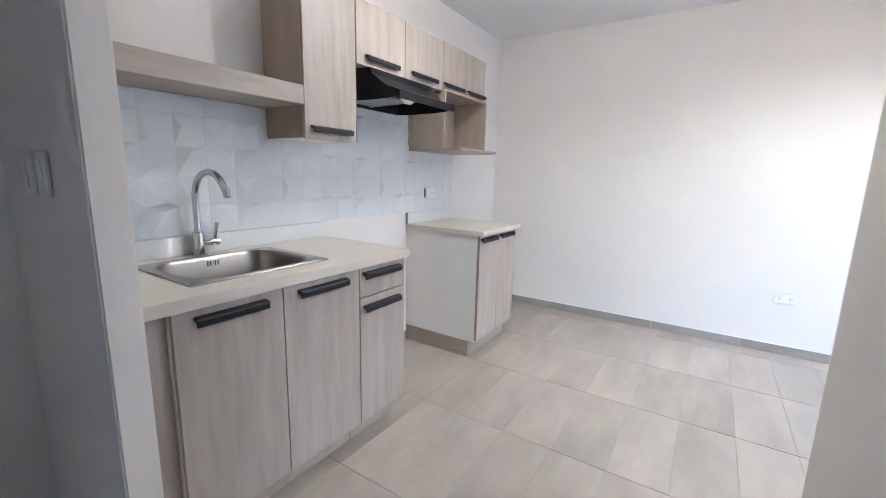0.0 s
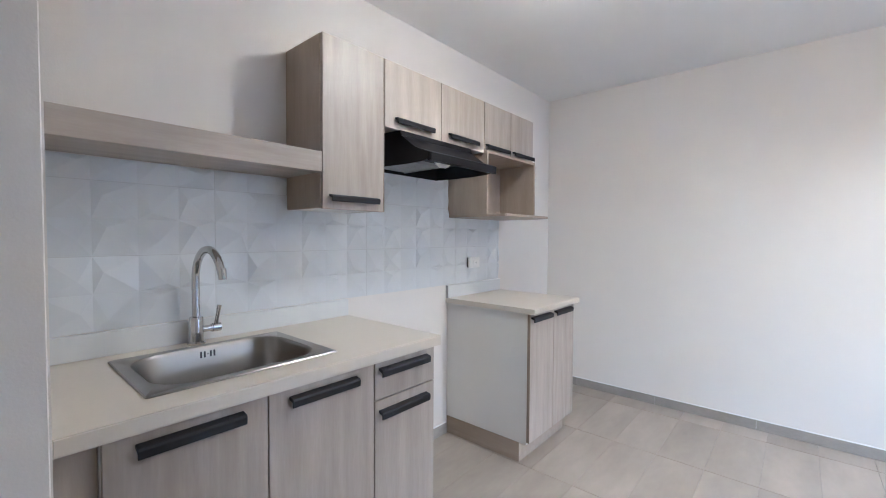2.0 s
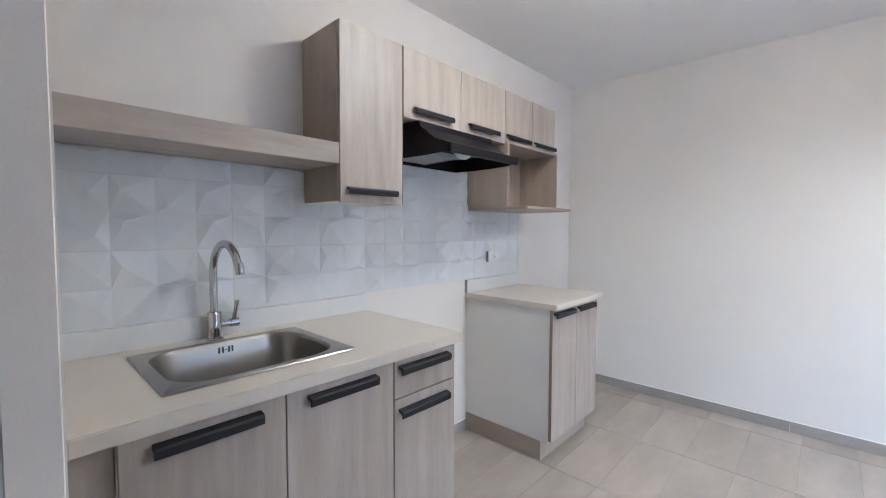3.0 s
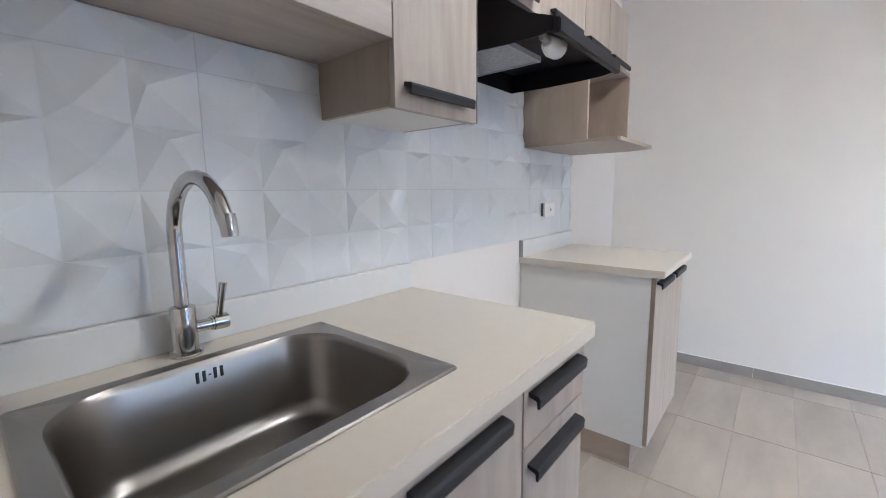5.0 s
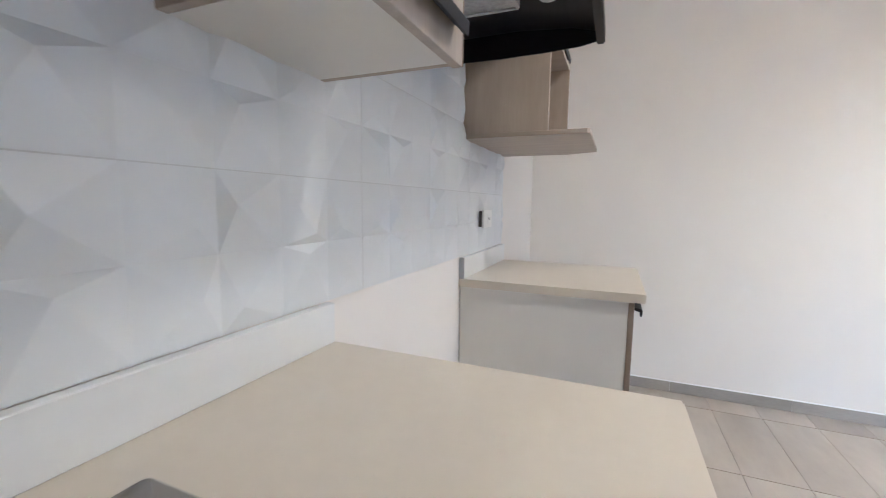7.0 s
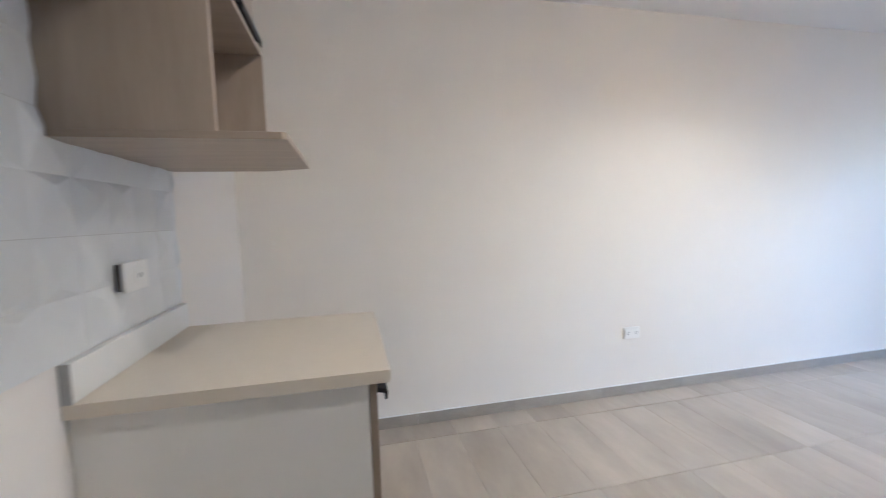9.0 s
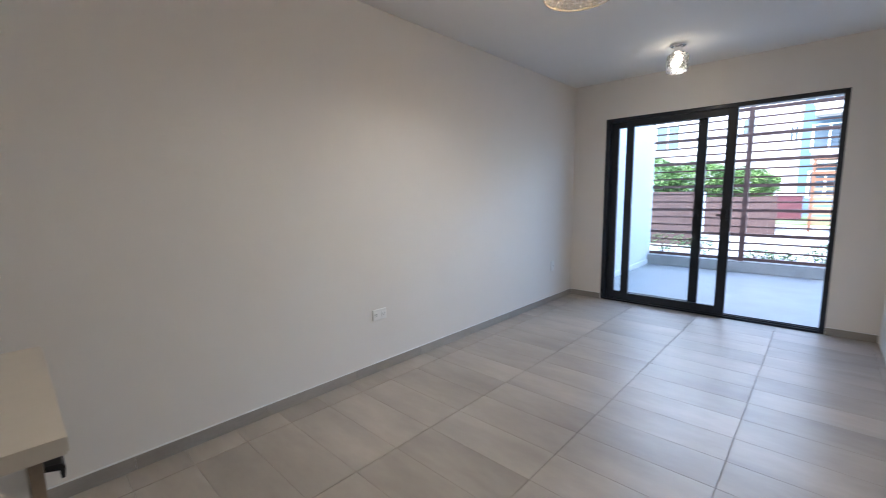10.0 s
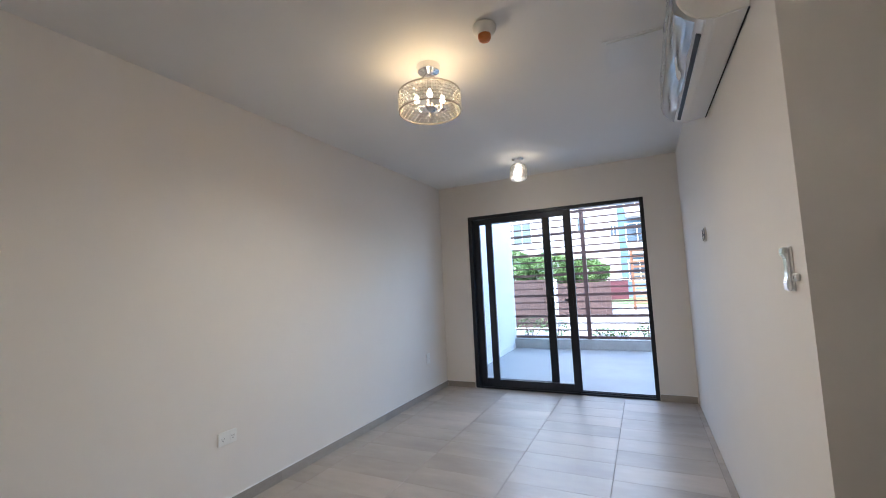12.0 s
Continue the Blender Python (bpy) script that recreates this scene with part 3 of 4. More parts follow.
bm = bmesh.new()
prism(bm, [(KW + 0.02, 1.725), (KW + 0.02, 1.809), (-1.330, 1.809), (-1.322, 1.780), (-1.235, 1.716), (-1.152, 1.6865), (-1.152, 1.678), (-1.236, 1.702), (-1.40, 1.720)], HY_0, HY_1, "y")
hood_part("hood_body", bm, M_HOOD, bevel=0.002)
hood_part("front_lip", boxes((-1.166, -1.144, HY_0, HY_1, 1.646, 1.6855)), M_HOOD, bevel=0.003)
for y in (HY_0, HY_1 - 0.006):
    bm = bmesh.new()
    prism(bm, [(KW + 0.02, 1.652), (-1.45, 1.646), (-1.30, 1.645), (-1.21, 1.648), (-1.167, 1.655), (-1.167, 1.686), (-1.236, 1.712), (-1.322, 1.776), (KW + 0.02, 1.809)], y, y + 0.0058, "y")
    hood_part("side_skirt", bm, M_HOOD)
hood_part("back_skirt", boxes((KW + 0.014, KW + 0.02, HY_0, HY_1, 1.652, 1.809)), M_HOOD)
bm = bmesh.new()
prism(bm, [(-1.585, 1.664), (-1.345, 1.672), (-1.345, 1.678), (-1.585, 1.670)], HY_0 + 0.02, 1.935, "y")
filt = hood_part("grease_filter", bm, M_FILTER, label="grey aluminium mesh grease filter")
bm = bmesh.new()
for y in (HY_0 + 0.012, 1.932):
    prism(bm, [(-1.59, 1.660), (-1.34, 1.668), (-1.34, 1.684), (-1.59, 1.676)], y, y + 0.007, "y")
prism(bm, [(-1.345, 1.6675), (-1.336, 1.6675), (-1.336, 1.6845), (-1.345, 1.6845)], HY_0 + 0.02, 1.931, "y")
hood_part("filter_frame", bm, M_GREY, filt)
bm = bmesh.new()
tube(bm, [(-1.258, 1.790, 1.712), (-1.258, 1.806, 1.694), (-1.258, 1.850, 1.688)], [0.012, 0.014, 0.013], 10)
part("lamp_holder", bm, M_GREY, hood)
bm = bmesh.new()
tube(bm, [(-1.258, 1.836, 1.688), (-1.258, 1.856, 1.686), (-1.258, 1.880, 1.685), (-1.258, 1.910, 1.686), (-1.258, 1.930, 1.688), (-1.258, 1.941, 1.690)], [0.018, 0.030, 0.037, 0.036, 0.025, 0.008], 16)
part("lamp_bulb", bm, M_PLASTIC, hood, "white unlit bulb", smooth=True)


# ---- sockets, switches, intercom ----


def plate(name, label, category, face, u, z, w, h, style, group=""):
    """A wall plate on a face: face is (axis, coordinate, direction); u runs along the wall."""
    axis, c, d = face
    ob = thing(name, label, category, group)

    def slab(u0, u1, z0, z1, n0, n1, bevel=0.0):
        a, b = sorted((c + d * n0, c + d * n1))
        return boxes((a, b, u0, u1, z0, z1) if axis == "x" else (u0, u1, a, b, z0, z1), bevel=bevel)
    part("cover_plate", slab(u - w / 2, u + w / 2, z - h / 2, z + h / 2, 0.0005, 0.011 if style != "double" else 0.007, 0.003), M_PLASTIC if style != "double" else M_WALL, ob)
    if style == "socket":
        for s in (-0.27, 0.27):
            out = part("outlet", slab(u + s * w - 0.019, u + s * w + 0.019, z - 0.02, z + 0.02, 0.011, 0.0135, 0.001), M_PLASTIC, ob)
            for e in (-0.007, 0.007):
                part("slot", slab(u + s * w + e - 0.0016, u + s * w + e + 0.0016, z - 0.001, z + 0.009, 0.0135, 0.0138), M_SLOT, out)
            part("slot", slab(u + s * w - 0.003, u + s * w + 0.003, z - 0.012, z - 0.006, 0.0135, 0.0138), M_SLOT, out)
    elif style == "single":
        out = part("outlet", slab(u - 0.012, u + 0.03, z - 0.02, z + 0.02, 0.011, 0.0135, 0.001), M_PLASTIC, ob)
        for e in (0.002, 0.016):
            part("slot", slab(u + e - 0.0016, u + e + 0.0016, z - 0.006, z + 0.006, 0.0135, 0.0138), M_SLOT, out)
    else:
        for s in ((-0.4, 0.4) if style == "double" else (0,)):
            e, f = (0.007, 0.007) if style == "double" else (0.013, 0.011)
            part("rocker", slab(u + s * w - e, u + s * w + e, z - 0.038, z + 0.038, f, f + 0.004, 0.001), M_DARKGREY if style == "double" else M_PLASTIC, ob)
        if style == "double":
            part("middle_bar", slab(u - 0.030, u + 0.030, z - 0.005, z + 0.007, 0.007, 0.009), M_DARKGREY, ob)
    return ob


plate("wall_socket", "white double wall socket low on the long wall", "socket", ("y", NORTH, -1), 0.776, 0.428, 0.122, 0.078, "socket", "wall sockets")
plate("wall_socket", "small white wall socket low near the terrace door", "socket", ("y", NORTH, -1), 3.36, 0.43, 0.075, 0.115, "single", "wall sockets")
tile_socket = plate("tile_socket", "white socket standing proud of the kitchen wall tiles", "socket", ("x", KW + 0.020, 1), 2.626, 1.122, 0.120, 0.076, "single")
part("back_box", boxes((KW + 0.006, KW + 0.0203, 2.571, 2.681, 1.088, 1.156), bevel=0.002), M_DARKGREY, tile_socket, "dark back box behind the plate")
plate("light_switch", "off-white light switch with two narrow grey rockers", "switch", ("y", SOUTH, 1), 2.315, 1.54, 0.105, 0.096, "double", "light switches")
plate("light_switch", "white light switch on the short partition", "switch", ("y", STUB_0, -1), -1.345, 1.243, 0.075, 0.118, "rocker", "light switches")
plate("light_switch", "white light switch on the short partition", "switch", ("y", STUB_0, -1), -1.215, 1.243, 0.075, 0.118, "rocker", "light switches")

intercom = thing("intercom", "white wall intercom handset with a small box beside it", "intercom")
part("base_plate", boxes((0.580, 0.622, SOUTH + 0.0005, SOUTH + 0.006, 1.224, 1.356), bevel=0.004), M_PLASTIC, intercom)
bm = bmesh.new()
prism(bm, [(SOUTH + 0.008, 1.226), (SOUTH + 0.019, 1.226), (SOUTH + 0.021, 1.252), (SOUTH + 0.016, 1.262), (SOUTH + 0.015, 1.322), (SOUTH + 0.023, 1.333), (SOUTH + 0.022, 1.353), (SOUTH + 0.008, 1.353)], 0.583, 0.619, "x")
bmesh.ops.bevel(bm, geom=bm.edges[:], offset=0.003, segments=2, affect="EDGES")
part("handset", bm, M_FILM, intercom, "handset still wrapped in clear film")
part("grille", boxes((0.5812, 0.5828, SOUTH + 0.010, SOUTH + 0.019, 1.336, 1.350)), M_GREY, intercom)
part("junction_box", boxes((0.532, 0.564, SOUTH + 0.0005, SOUTH + 0.012, 1.254, 1.276), bevel=0.004), M_PLASTIC, intercom)
part("button", boxes((0.544, 0.552, SOUTH + 0.012, SOUTH + 0.014, 1.260, 1.269), bevel=0.001, segments=1), M_GREY, intercom)

# ---- air conditioner ----
ac = thing("air_conditioner", "white wall air conditioner still wrapped in clear plastic film", "air conditioner")
AX0, AX1 = 0.705, 1.79
bm = bmesh.new()
prism(bm, [(SOUTH + 0.001, 2.175), (SOUTH + 0.100, 2.165), (SOUTH + 0.130, 2.170), (SOUTH + 0.156, 2.183), (SOUTH + 0.180, 2.203), (SOUTH + 0.199, 2.228), (SOUTH + 0.211, 2.258), (SOUTH + 0.215, 2.30), (SOUTH + 0.205, 2.43), (SOUTH + 0.185, 2.465), (SOUTH + 0.001, 2.465)], AX0, AX1, "x")
bmesh.ops.bevel(bm, geom=bm.edges[:], offset=0.004, segments=2, affect="EDGES")
part("ac_body", bm, M_ACBODY, ac)
bm = bmesh.new()
prism(bm, [(SOUTH + 0.132, 2.1680), (SOUTH + 0.148, 2.1770), (SOUTH + 0.146, 2.1835), (SOUTH + 0.130, 2.1745)], AX0 + 0.10, AX1 - 0.04, "x")
part("air_outlet", bm, M_SLOT, ac, "dark air outlet slit")
# thin dark strip along the back edge, against the wall
bm = bmesh.new()
prism(bm, [(SOUTH + 0.001, 2.1705), (SOUTH + 0.006, 2.1705), (SOUTH + 0.006, 2.1742), (SOUTH + 0.001, 2.1748)], AX0, AX1, "x")
part("mounting_rail", bm, M_SLOT, ac)
bm = bmesh.new()
N = 70
random.seed(5)
prof = [(SOUTH + 0.150, 2.178), (SOUTH + 0.180, 2.205), (SOUTH + 0.209, 2.236), (SOUTH + 0.219, 2.30), (SOUTH + 0.212, 2.40), (SOUTH + 0.206, 2.438)]
fine_prof = [(p[0] + (q[0] - p[0]) * j / 4, p[1] + (q[1] - p[1]) * j / 4) for p, q in zip(prof, prof[1:]) for j in range(4)] + [prof[-1]]
prof, rows = fine_prof, []
for i in range(N + 1):
    x = AX0 + 0.01 + (AX1 - AX0 - 0.02) * i / N
    row = []
    for y, z in prof:
        fold = noise.noise(Vector((x * 3.5 + z * 12, y * 20, z * 20))) + 0.4 * noise.noise(Vector((x * 6 - z * 16, y * 34, z * 34 + 3)))
        row.append(bm.verts.new((x, y + 0.009 + 0.013 * fold, z - 0.003 - 0.004 * fold)))
    rows.append(row)
for p, q in zip(rows, rows[1:]):
    for k in range(len(prof) - 1):
        bm.faces.new((p[k], p[k + 1], q[k + 1], q[k]))
bmesh.ops.solidify(bm, geom=bm.faces[:], thickness=0.0006)
part("plastic_film", bm, M_FILM, ac, "crinkled clear protective film", smooth=True)

# panel edges, with a pale leaf in place of light reflected onto the ceiling
access = tagged(thing("access_panel", "square ceiling access panel, its pale leaf standing in for reflected light", "panel"), kind="")
part("panel_frame", boxes((1.335, 1.349, 1.20, 1.55, TOP - 0.004, TOP - 0.0005), (1.70, 1.714, 1.20, 1.55, TOP - 0.004, TOP - 0.0005),
                          (1.349, 1.70, 1.536, 1.55, TOP - 0.004, TOP - 0.0005), (1.349, 1.70, 1.20, 1.214, TOP - 0.004, TOP - 0.0005)), M_PLASTIC, access)
part("panel_leaf", boxes((1.354, 1.695, 1.219, 1.531, TOP - 0.007, TOP - 0.0005), bevel=0.001, segments=1), M_PLASTIC, access)

# ---- smoke detector ----
smoke = thing("smoke_detector", "white ceiling smoke detector with an amber cap", "smoke detector")
bm = bmesh.new()
lathe(bm, [(0.056, TOP - 0.0005), (0.058, TOP - 0.012), (0.055, TOP - 0.026), (0.042, TOP - 0.040), (0.028, TOP - 0.044), (0.001, TOP - 0.044)], 0.885, 2.052)
part("detector_body", bm, M_PLASTIC, smoke, smooth=True)
bm = bmesh.new()
lathe(bm, [(0.031, TOP - 0.044), (0.032, TOP - 0.058), (0.027, TOP - 0.070), (0.015, TOP - 0.074), (0.001, TOP - 0.075)], 0.885, 2.052)
part("cap", bm, M_ORANGE, smoke, "translucent amber cap", smooth=True)

# ---- drum lamp ----
LX, LY = 1.065, 2.458
drum = thing("ceiling_lamp", "round drum ceiling lamp of chrome lattice and crystal beads", "ceiling lamp", "ceiling lamps")
bm = bmesh.new()
lathe(bm, [(0.066, TOP - 0.0005), (0.068, TOP - 0.012), (0.062, TOP - 0.036), (0.022, TOP - 0.046), (0.010, TOP - 0.050), (0.010, TOP - 0.232), (0.020, TOP - 0.237), (0.042, TOP - 0.244), (0.044, TOP - 0.254), (0.030, TOP - 0.266), (0.008, TOP - 0.274)], LX, LY)
part("stem", bm, M_CHROME, drum, smooth=True)
Z1, Z0, DR = 2.370, 2.260, 0.173
for z in (Z0, Z1):
    bm = bmesh.new()
    tube(bm, [(LX + DR * math.cos(a * math.tau / 48), LY + DR * math.sin(a * math.tau / 48), z) for a in range(48)], 0.0042, 6, True)
    part("rim", bm, M_WIRE, drum, smooth=True)
bm = bmesh.new()
for a in (0.6, 2.7, 4.8):
    tube(bm, [(LX + 0.01 * math.cos(a), LY + 0.01 * math.sin(a), TOP - 0.04), (LX + 0.1 * math.cos(a), LY + 0.1 * math.sin(a), Z1 + 0.004), (LX + DR * math.cos(a), LY + DR * math.sin(a), Z1)], 0.003, 6)
part("spider", bm, M_CHROME, drum)
CELLS, ROWS_N = 40, 6
bm = bmesh.new()
for k in range(CELLS):
    for s in (-1, 1):
        pts = [(LX + DR * math.cos((k + s * i / 2) * math.tau / CELLS), LY + DR * math.sin((k + s * i / 2) * math.tau / CELLS), Z0 + (Z1 - Z0) * i / (2 * ROWS_N / 2)) for i in range(ROWS_N + 1)]
        tube(bm, pts, 0.0017, 4)
part("lattice", bm, M_WIRE, drum, "diagonal metal lattice")
bm = bmesh.new()
for i in range(1, ROWS_N):
    for k in range(CELLS):
        a = (k + (i % 2) / 2) * math.tau / CELLS
        z = Z0 + (Z1 - Z0) * i / ROWS_N
        m = Matrix.Translation((LX + (DR + 0.002) * math.cos(a), LY + (DR + 0.002) * math.sin(a), z)) @ Matrix.Diagonal((0.0056, 0.0056, 0.006, 1))
        bmesh.ops.create_icosphere(bm, subdivisions=1, radius=1, matrix=m)
tagged(part("beadwork", bm, M_BEAD, drum, "small clear crystal beads"), kind="stuff")
for a in (0.5, 2.07, 3.64, 5.21):
    cx, cy = LX + 0.072 * math.cos(a), LY + 0.072 * math.sin(a)
    bm = bmesh.new()
    tube(bm, [(LX + 0.03 * math.cos(a), LY + 0.03 * math.sin(a), 2.270), (LX + 0.055 * math.cos(a), LY + 0.055 * math.sin(a), 2.263), (cx, cy, 2.273)], 0.0035, 6)
    lathe(bm, [(0.001, 2.271), (0.015, 2.273), (0.016, 2.277), (0.009, 2.280), (0.009, 2.310), (0.001, 2.311)], cx, cy, 12)
    arm = part("candle_arm", bm, M_CHROME, drum)
    bm = bmesh.new()
    lathe(bm, [(0.007, 2.311), (0.013, 2.321), (0.0155, 2.331), (0.012, 2.345), (0.005, 2.357), (0.001, 2.363)], cx, cy, 12)
    part("bulb", bm, M_BULB, arm, "glowing candle bulb", smooth=True)
lamp("drum_lamp_glow", "POINT", pose(LX, LY, 2.285), DRUM_W * 0.036, (1.0, 0.60, 0.20), size=0.06)
# added downward spot that fills the room far beyond what the bulbs give
lamp("drum_fill_spot", "SPOT", pose(LX, LY, Z0 + 0.005), DRUM_W, (1.0, 0.87, 0.70), size=0.025, cone=(radians(172), 1.0))


def jar_lamp(x, y, label, watts, glow, height=2.40, radius=0.035):
    """A small flush lamp with a fluted glass jar."""
    ob = thing("ceiling_lamp", label, "ceiling lamp", "ceiling lamps")
    bm = bmesh.new()
    lathe(bm, [(0.060, TOP - 0.0005), (0.061, TOP - 0.012), (0.050, TOP - 0.020), (0.034, TOP - 0.024), (0.034, TOP - 0.050), (0.05, TOP - 0.056), (0.05, TOP - 0.064), (0.001, TOP - 0.064)], x, y)
    part("canopy", bm, M_CHROME, ob, "chrome ceiling canopy", smooth=True)
    bm = bmesh.new()
    prof = [(0.050, 2.466), (0.074, 2.452)] + [(0.080, 2.438 - 0.0145 * i) for i in range(9)] + [(0.074, 2.308), (0.058, 2.303)]
    segs, inner = 28, []
    for thick in (0, 0.004):
        inner.append([[bm.verts.new((x + (r - thick + 0.0035 * (1 if (k + i) % 2 else -1) * (0.3 if thick else 1)) * math.cos(k * math.tau / segs), y + (r - thick + 0.0035 * (1 if (k + i) % 2 else -1) * (0.3 if thick else 1)) * math.sin(k * math.tau / segs), z)) for k in range(segs)] for i, (r, z) in enumerate(prof)])
    for shell in inner:
        for p, q in zip(shell, shell[1:]):
            for k in range(segs):
                bm.faces.new((p[k], p[(k + 1) % segs], q[(k + 1) % segs], q[k]))
    for e in (0, -1):
        for k in range(segs):
            bm.faces.new((inner[0][e][k], inner[0][e][(k + 1) % segs], inner[1][e][(k + 1) % segs], inner[1][e][k]))
    bmesh.ops.recalc_face_normals(bm, faces=bm.faces[:])
    glass = part("glass_jar", bm, M_CRYSTAL, ob, "faceted clear glass jar")
    glass.visible_shadow = False
    bm = bmesh.new()
    lathe(bm, [(0.010, 2.468), (0.010, 2.44), (0.017, 2.425), (0.021, 2.405), (0.017, 2.388), (0.008, 2.380), (0.001, 2.379)], x, y, 16)
    bulb = part("bulb", bm, M_JARBULB, ob, "glowing round bulb", smooth=True)
    bulb.visible_shadow = False
    lamp("jar_lamp_glow", "POINT", pose(x, y, 2.375), watts * glow, (1.0, 0.82, 0.60), size=0.016)
    lamp("jar_lamp_light", "SPOT", pose(x, y, height), watts * (1 - glow), (1.0, 0.87, 0.70), size=radius, cone=(radians(172), 1.0))


jar_lamp(3.10, 2.51, "small glass jar ceiling lamp near the terrace door", JAR_W, 0.04)
jar_lamp(KLX, KLY, "small glass jar ceiling lamp in the kitchen", KITCHEN_W, 0.25, 2.31, 0.06)

# ---- terrace ----
TE, TN = 6.86, 3.77
terrace = setting("terrace_floor", boxes((EAST + 0.15, TE + 0.14, -0.9, TN + 0.2, -0.16, -0.006)), M_TERRACE, "grey tiled terrace floor", "floor")
wall_terrace = setting("wall_terrace", boxes((EAST + 0.15, TE + 0.14, TN, TN + 0.2, -0.006, 3.2)), M_OUTWALL, "white rendered terrace side wall", "wall")
setting("terrace_skirting", boxes((EAST + 0.15, TE, TN - 0.012, TN, -0.006, 0.075)), M_PLASTIC, "pale skirting at the terrace wall", "baseboard")
setting("wall_terrace_south", boxes((EAST + 0.15, TE + 0.14, -1.0, -0.9, -0.006, 3.2)), M_OUTWALL, "white rendered terrace side wall", "wall")
# tall outer wall sheet, added to keep the sun off the terrace
setting("facade_own", boxes((EAST + 0.151, EAST + 0.20, -3.0, DOOR_0, -0.006, 9.0), (EAST + 0.151, EAST + 0.20, DOOR_1, 8.0, -0.006, 9.0), (EAST + 0.151, EAST + 0.20, DOOR_0, DOOR_1, DOOR_H + 0.01, 9.0)), M_OUTWALL, "white outer wall sheet of the building, added to shade the terrace", "wall")
setting("terrace_kerb", boxes((TE, TE + 0.14, -0.9, TN, -0.006, 0.17), bevel=0.006), M_KERB, "low concrete kerb under the terrace grille", "kerb")
grille = thing("security_grille", "brown painted steel grille of horizontal bars", "grille")
for y in (2.40, 0.95, -0.5):
    part("post", boxes((TE + 0.035, TE + 0.105, y - 0.035, y + 0.035, 0.17, 2.95), bevel=0.003), M_RAIL, grille)
z, k = 0.205, 0
while z < 2.95:
    h = 0.023 if k % 3 == 0 else 0.0115
    part("rail" if k % 3 == 0 else "bar", boxes((TE + 0.048, TE + 0.034 + 0.004 + h * 2, -0.85, TN - 0.016, z - h, z + h)) if k % 3 == 0 else boxes((TE + 0.060, TE + 0.075, -0.85, TN - 0.016, z - h, z + h)), M_RAIL, grille)
    z, k = z + 0.128, k + 1

# ---- outside ----
GZ = -0.16
ground = setting("ground", boxes((-400, 600, -500, 500, GZ - 0.3, GZ - 0.01)), M_PAVE, "pale sunlit concrete ground outside", "ground")
lawn = setting("lawn", boxes((21.5, 27.5, -3.0, 4.4, GZ - 0.009, GZ + 0.03)), M_GRASS, "strip of green lawn", "lawn")


def fence(label, x, y0, y1, height, skew=0.0):
    ob = thing("fence", label, "fence", "fences")
    n = int((y1 - y0) / 0.14)
    for i in range(n):
        a = y0 + (y1 - y0) * i / n
        part("board", boxes((x + skew * i, x + 0.03 + skew * i, a + 0.0015, a + (y1 - y0) / n - 0.0015, GZ - 0.009, height)), M_FENCE, ob)
    for y in (y0 - 0.06, y1):
        part("post", boxes((x - 0.04 + (skew * n if y == y1 else 0), x + 0.06 + (skew * n if y == y1 else 0), y, y + 0.06, GZ - 0.009, height + 0.05)), M_FENCE, ob)
    return ob


fence("dark brown slatted fence beyond the terrace", 11.6, 4.05, 7.4, 1.27)
fence("reddish brown slatted gate further off", 15.6, 2.65, 4.85, 1.08)
gate = thing("pillar", "pale rendered gate pillar between the fences", "pillar")
part("shaft", boxes((13.4, 13.7, 4.18, 4.48, GZ - 0.009, 1.25), bevel=0.01), M_OUTWALL, gate)


def leaves(bm, centre, size, count, seed, leaf_size):
    rng = random.Random(seed)
    for _ in range(count):
        d = Vector((rng.gauss(0, 1), rng.gauss(0, 1), rng.gauss(0, 1)))
        d = d.normalized() * rng.uniform(0.55, 1.0) ** 0.5
        lump = 1 + 0.28 * noise.noise(Vector((d.x * 2.3 + seed, d.y * 2.3, d.z * 2.3)))
        p = Vector((centre[0] + d.x * size[0] * lump, centre[1] + d.y * size[1] * lump, centre[2] + d.z * size[2] * lump))
        u = Vector((rng.uniform(-1, 1), rng.uniform(-1, 1), rng.uniform(-0.6, 0.6))).normalized()
        v = u.cross(Vector((rng.uniform(-1, 1), rng.uniform(-1, 1), 1))).normalized()
        s = leaf_size * rng.uniform(0.6, 1.3)
        q = [bm.verts.new(p + s * (a * u + b * v)) for a, b in ((-1, 0), (0, -0.45), (1, 0), (0, 0.45))]
        bm.faces.new(q)


def tree(x, y, height, size, seed, label):
    ob = thing("tree", label, "tree", "trees")
    bm = bmesh.new()
    tube(bm, [(x, y, GZ - 0.02), (x + 0.03, y + 0.02, height * 0.35), (x - 0.02, y + 0.05, height * 0.75)], [0.11, 0.085, 0.05], 8)
    for a in (0.4, 2.2, 4.1, 5.3):
        tube(bm, [(x, y + 0.03, height * 0.5), (x + 0.4 * size[0] * math.cos(a), y + 0.4 * size[1] * math.sin(a), height * 0.8), (x + 0.7 * size[0] * math.cos(a), y + 0.7 * size[1] * math.sin(a), height)], [0.05, 0.035, 0.012], 6)
    part("trunk", bm, M_BARK, ob)
    bm = bmesh.new()
    leaves(bm, (x, y, height), size, 9000, seed, 0.06)
    part("crown", bm, M_LEAF, ob)


tree(15.8, 6.6, 1.70, (1.3, 1.25, 0.85), 3, "low leafy green tree behind the brown fence")
tree(16.6, 5.0, 1.65, (1.2, 1.15, 0.72), 4, "low leafy green tree behind the brown fence")
tree(17.6, 3.75, 1.48, (1.1, 1.05, 0.62), 8, "low leafy green tree beside the gate")
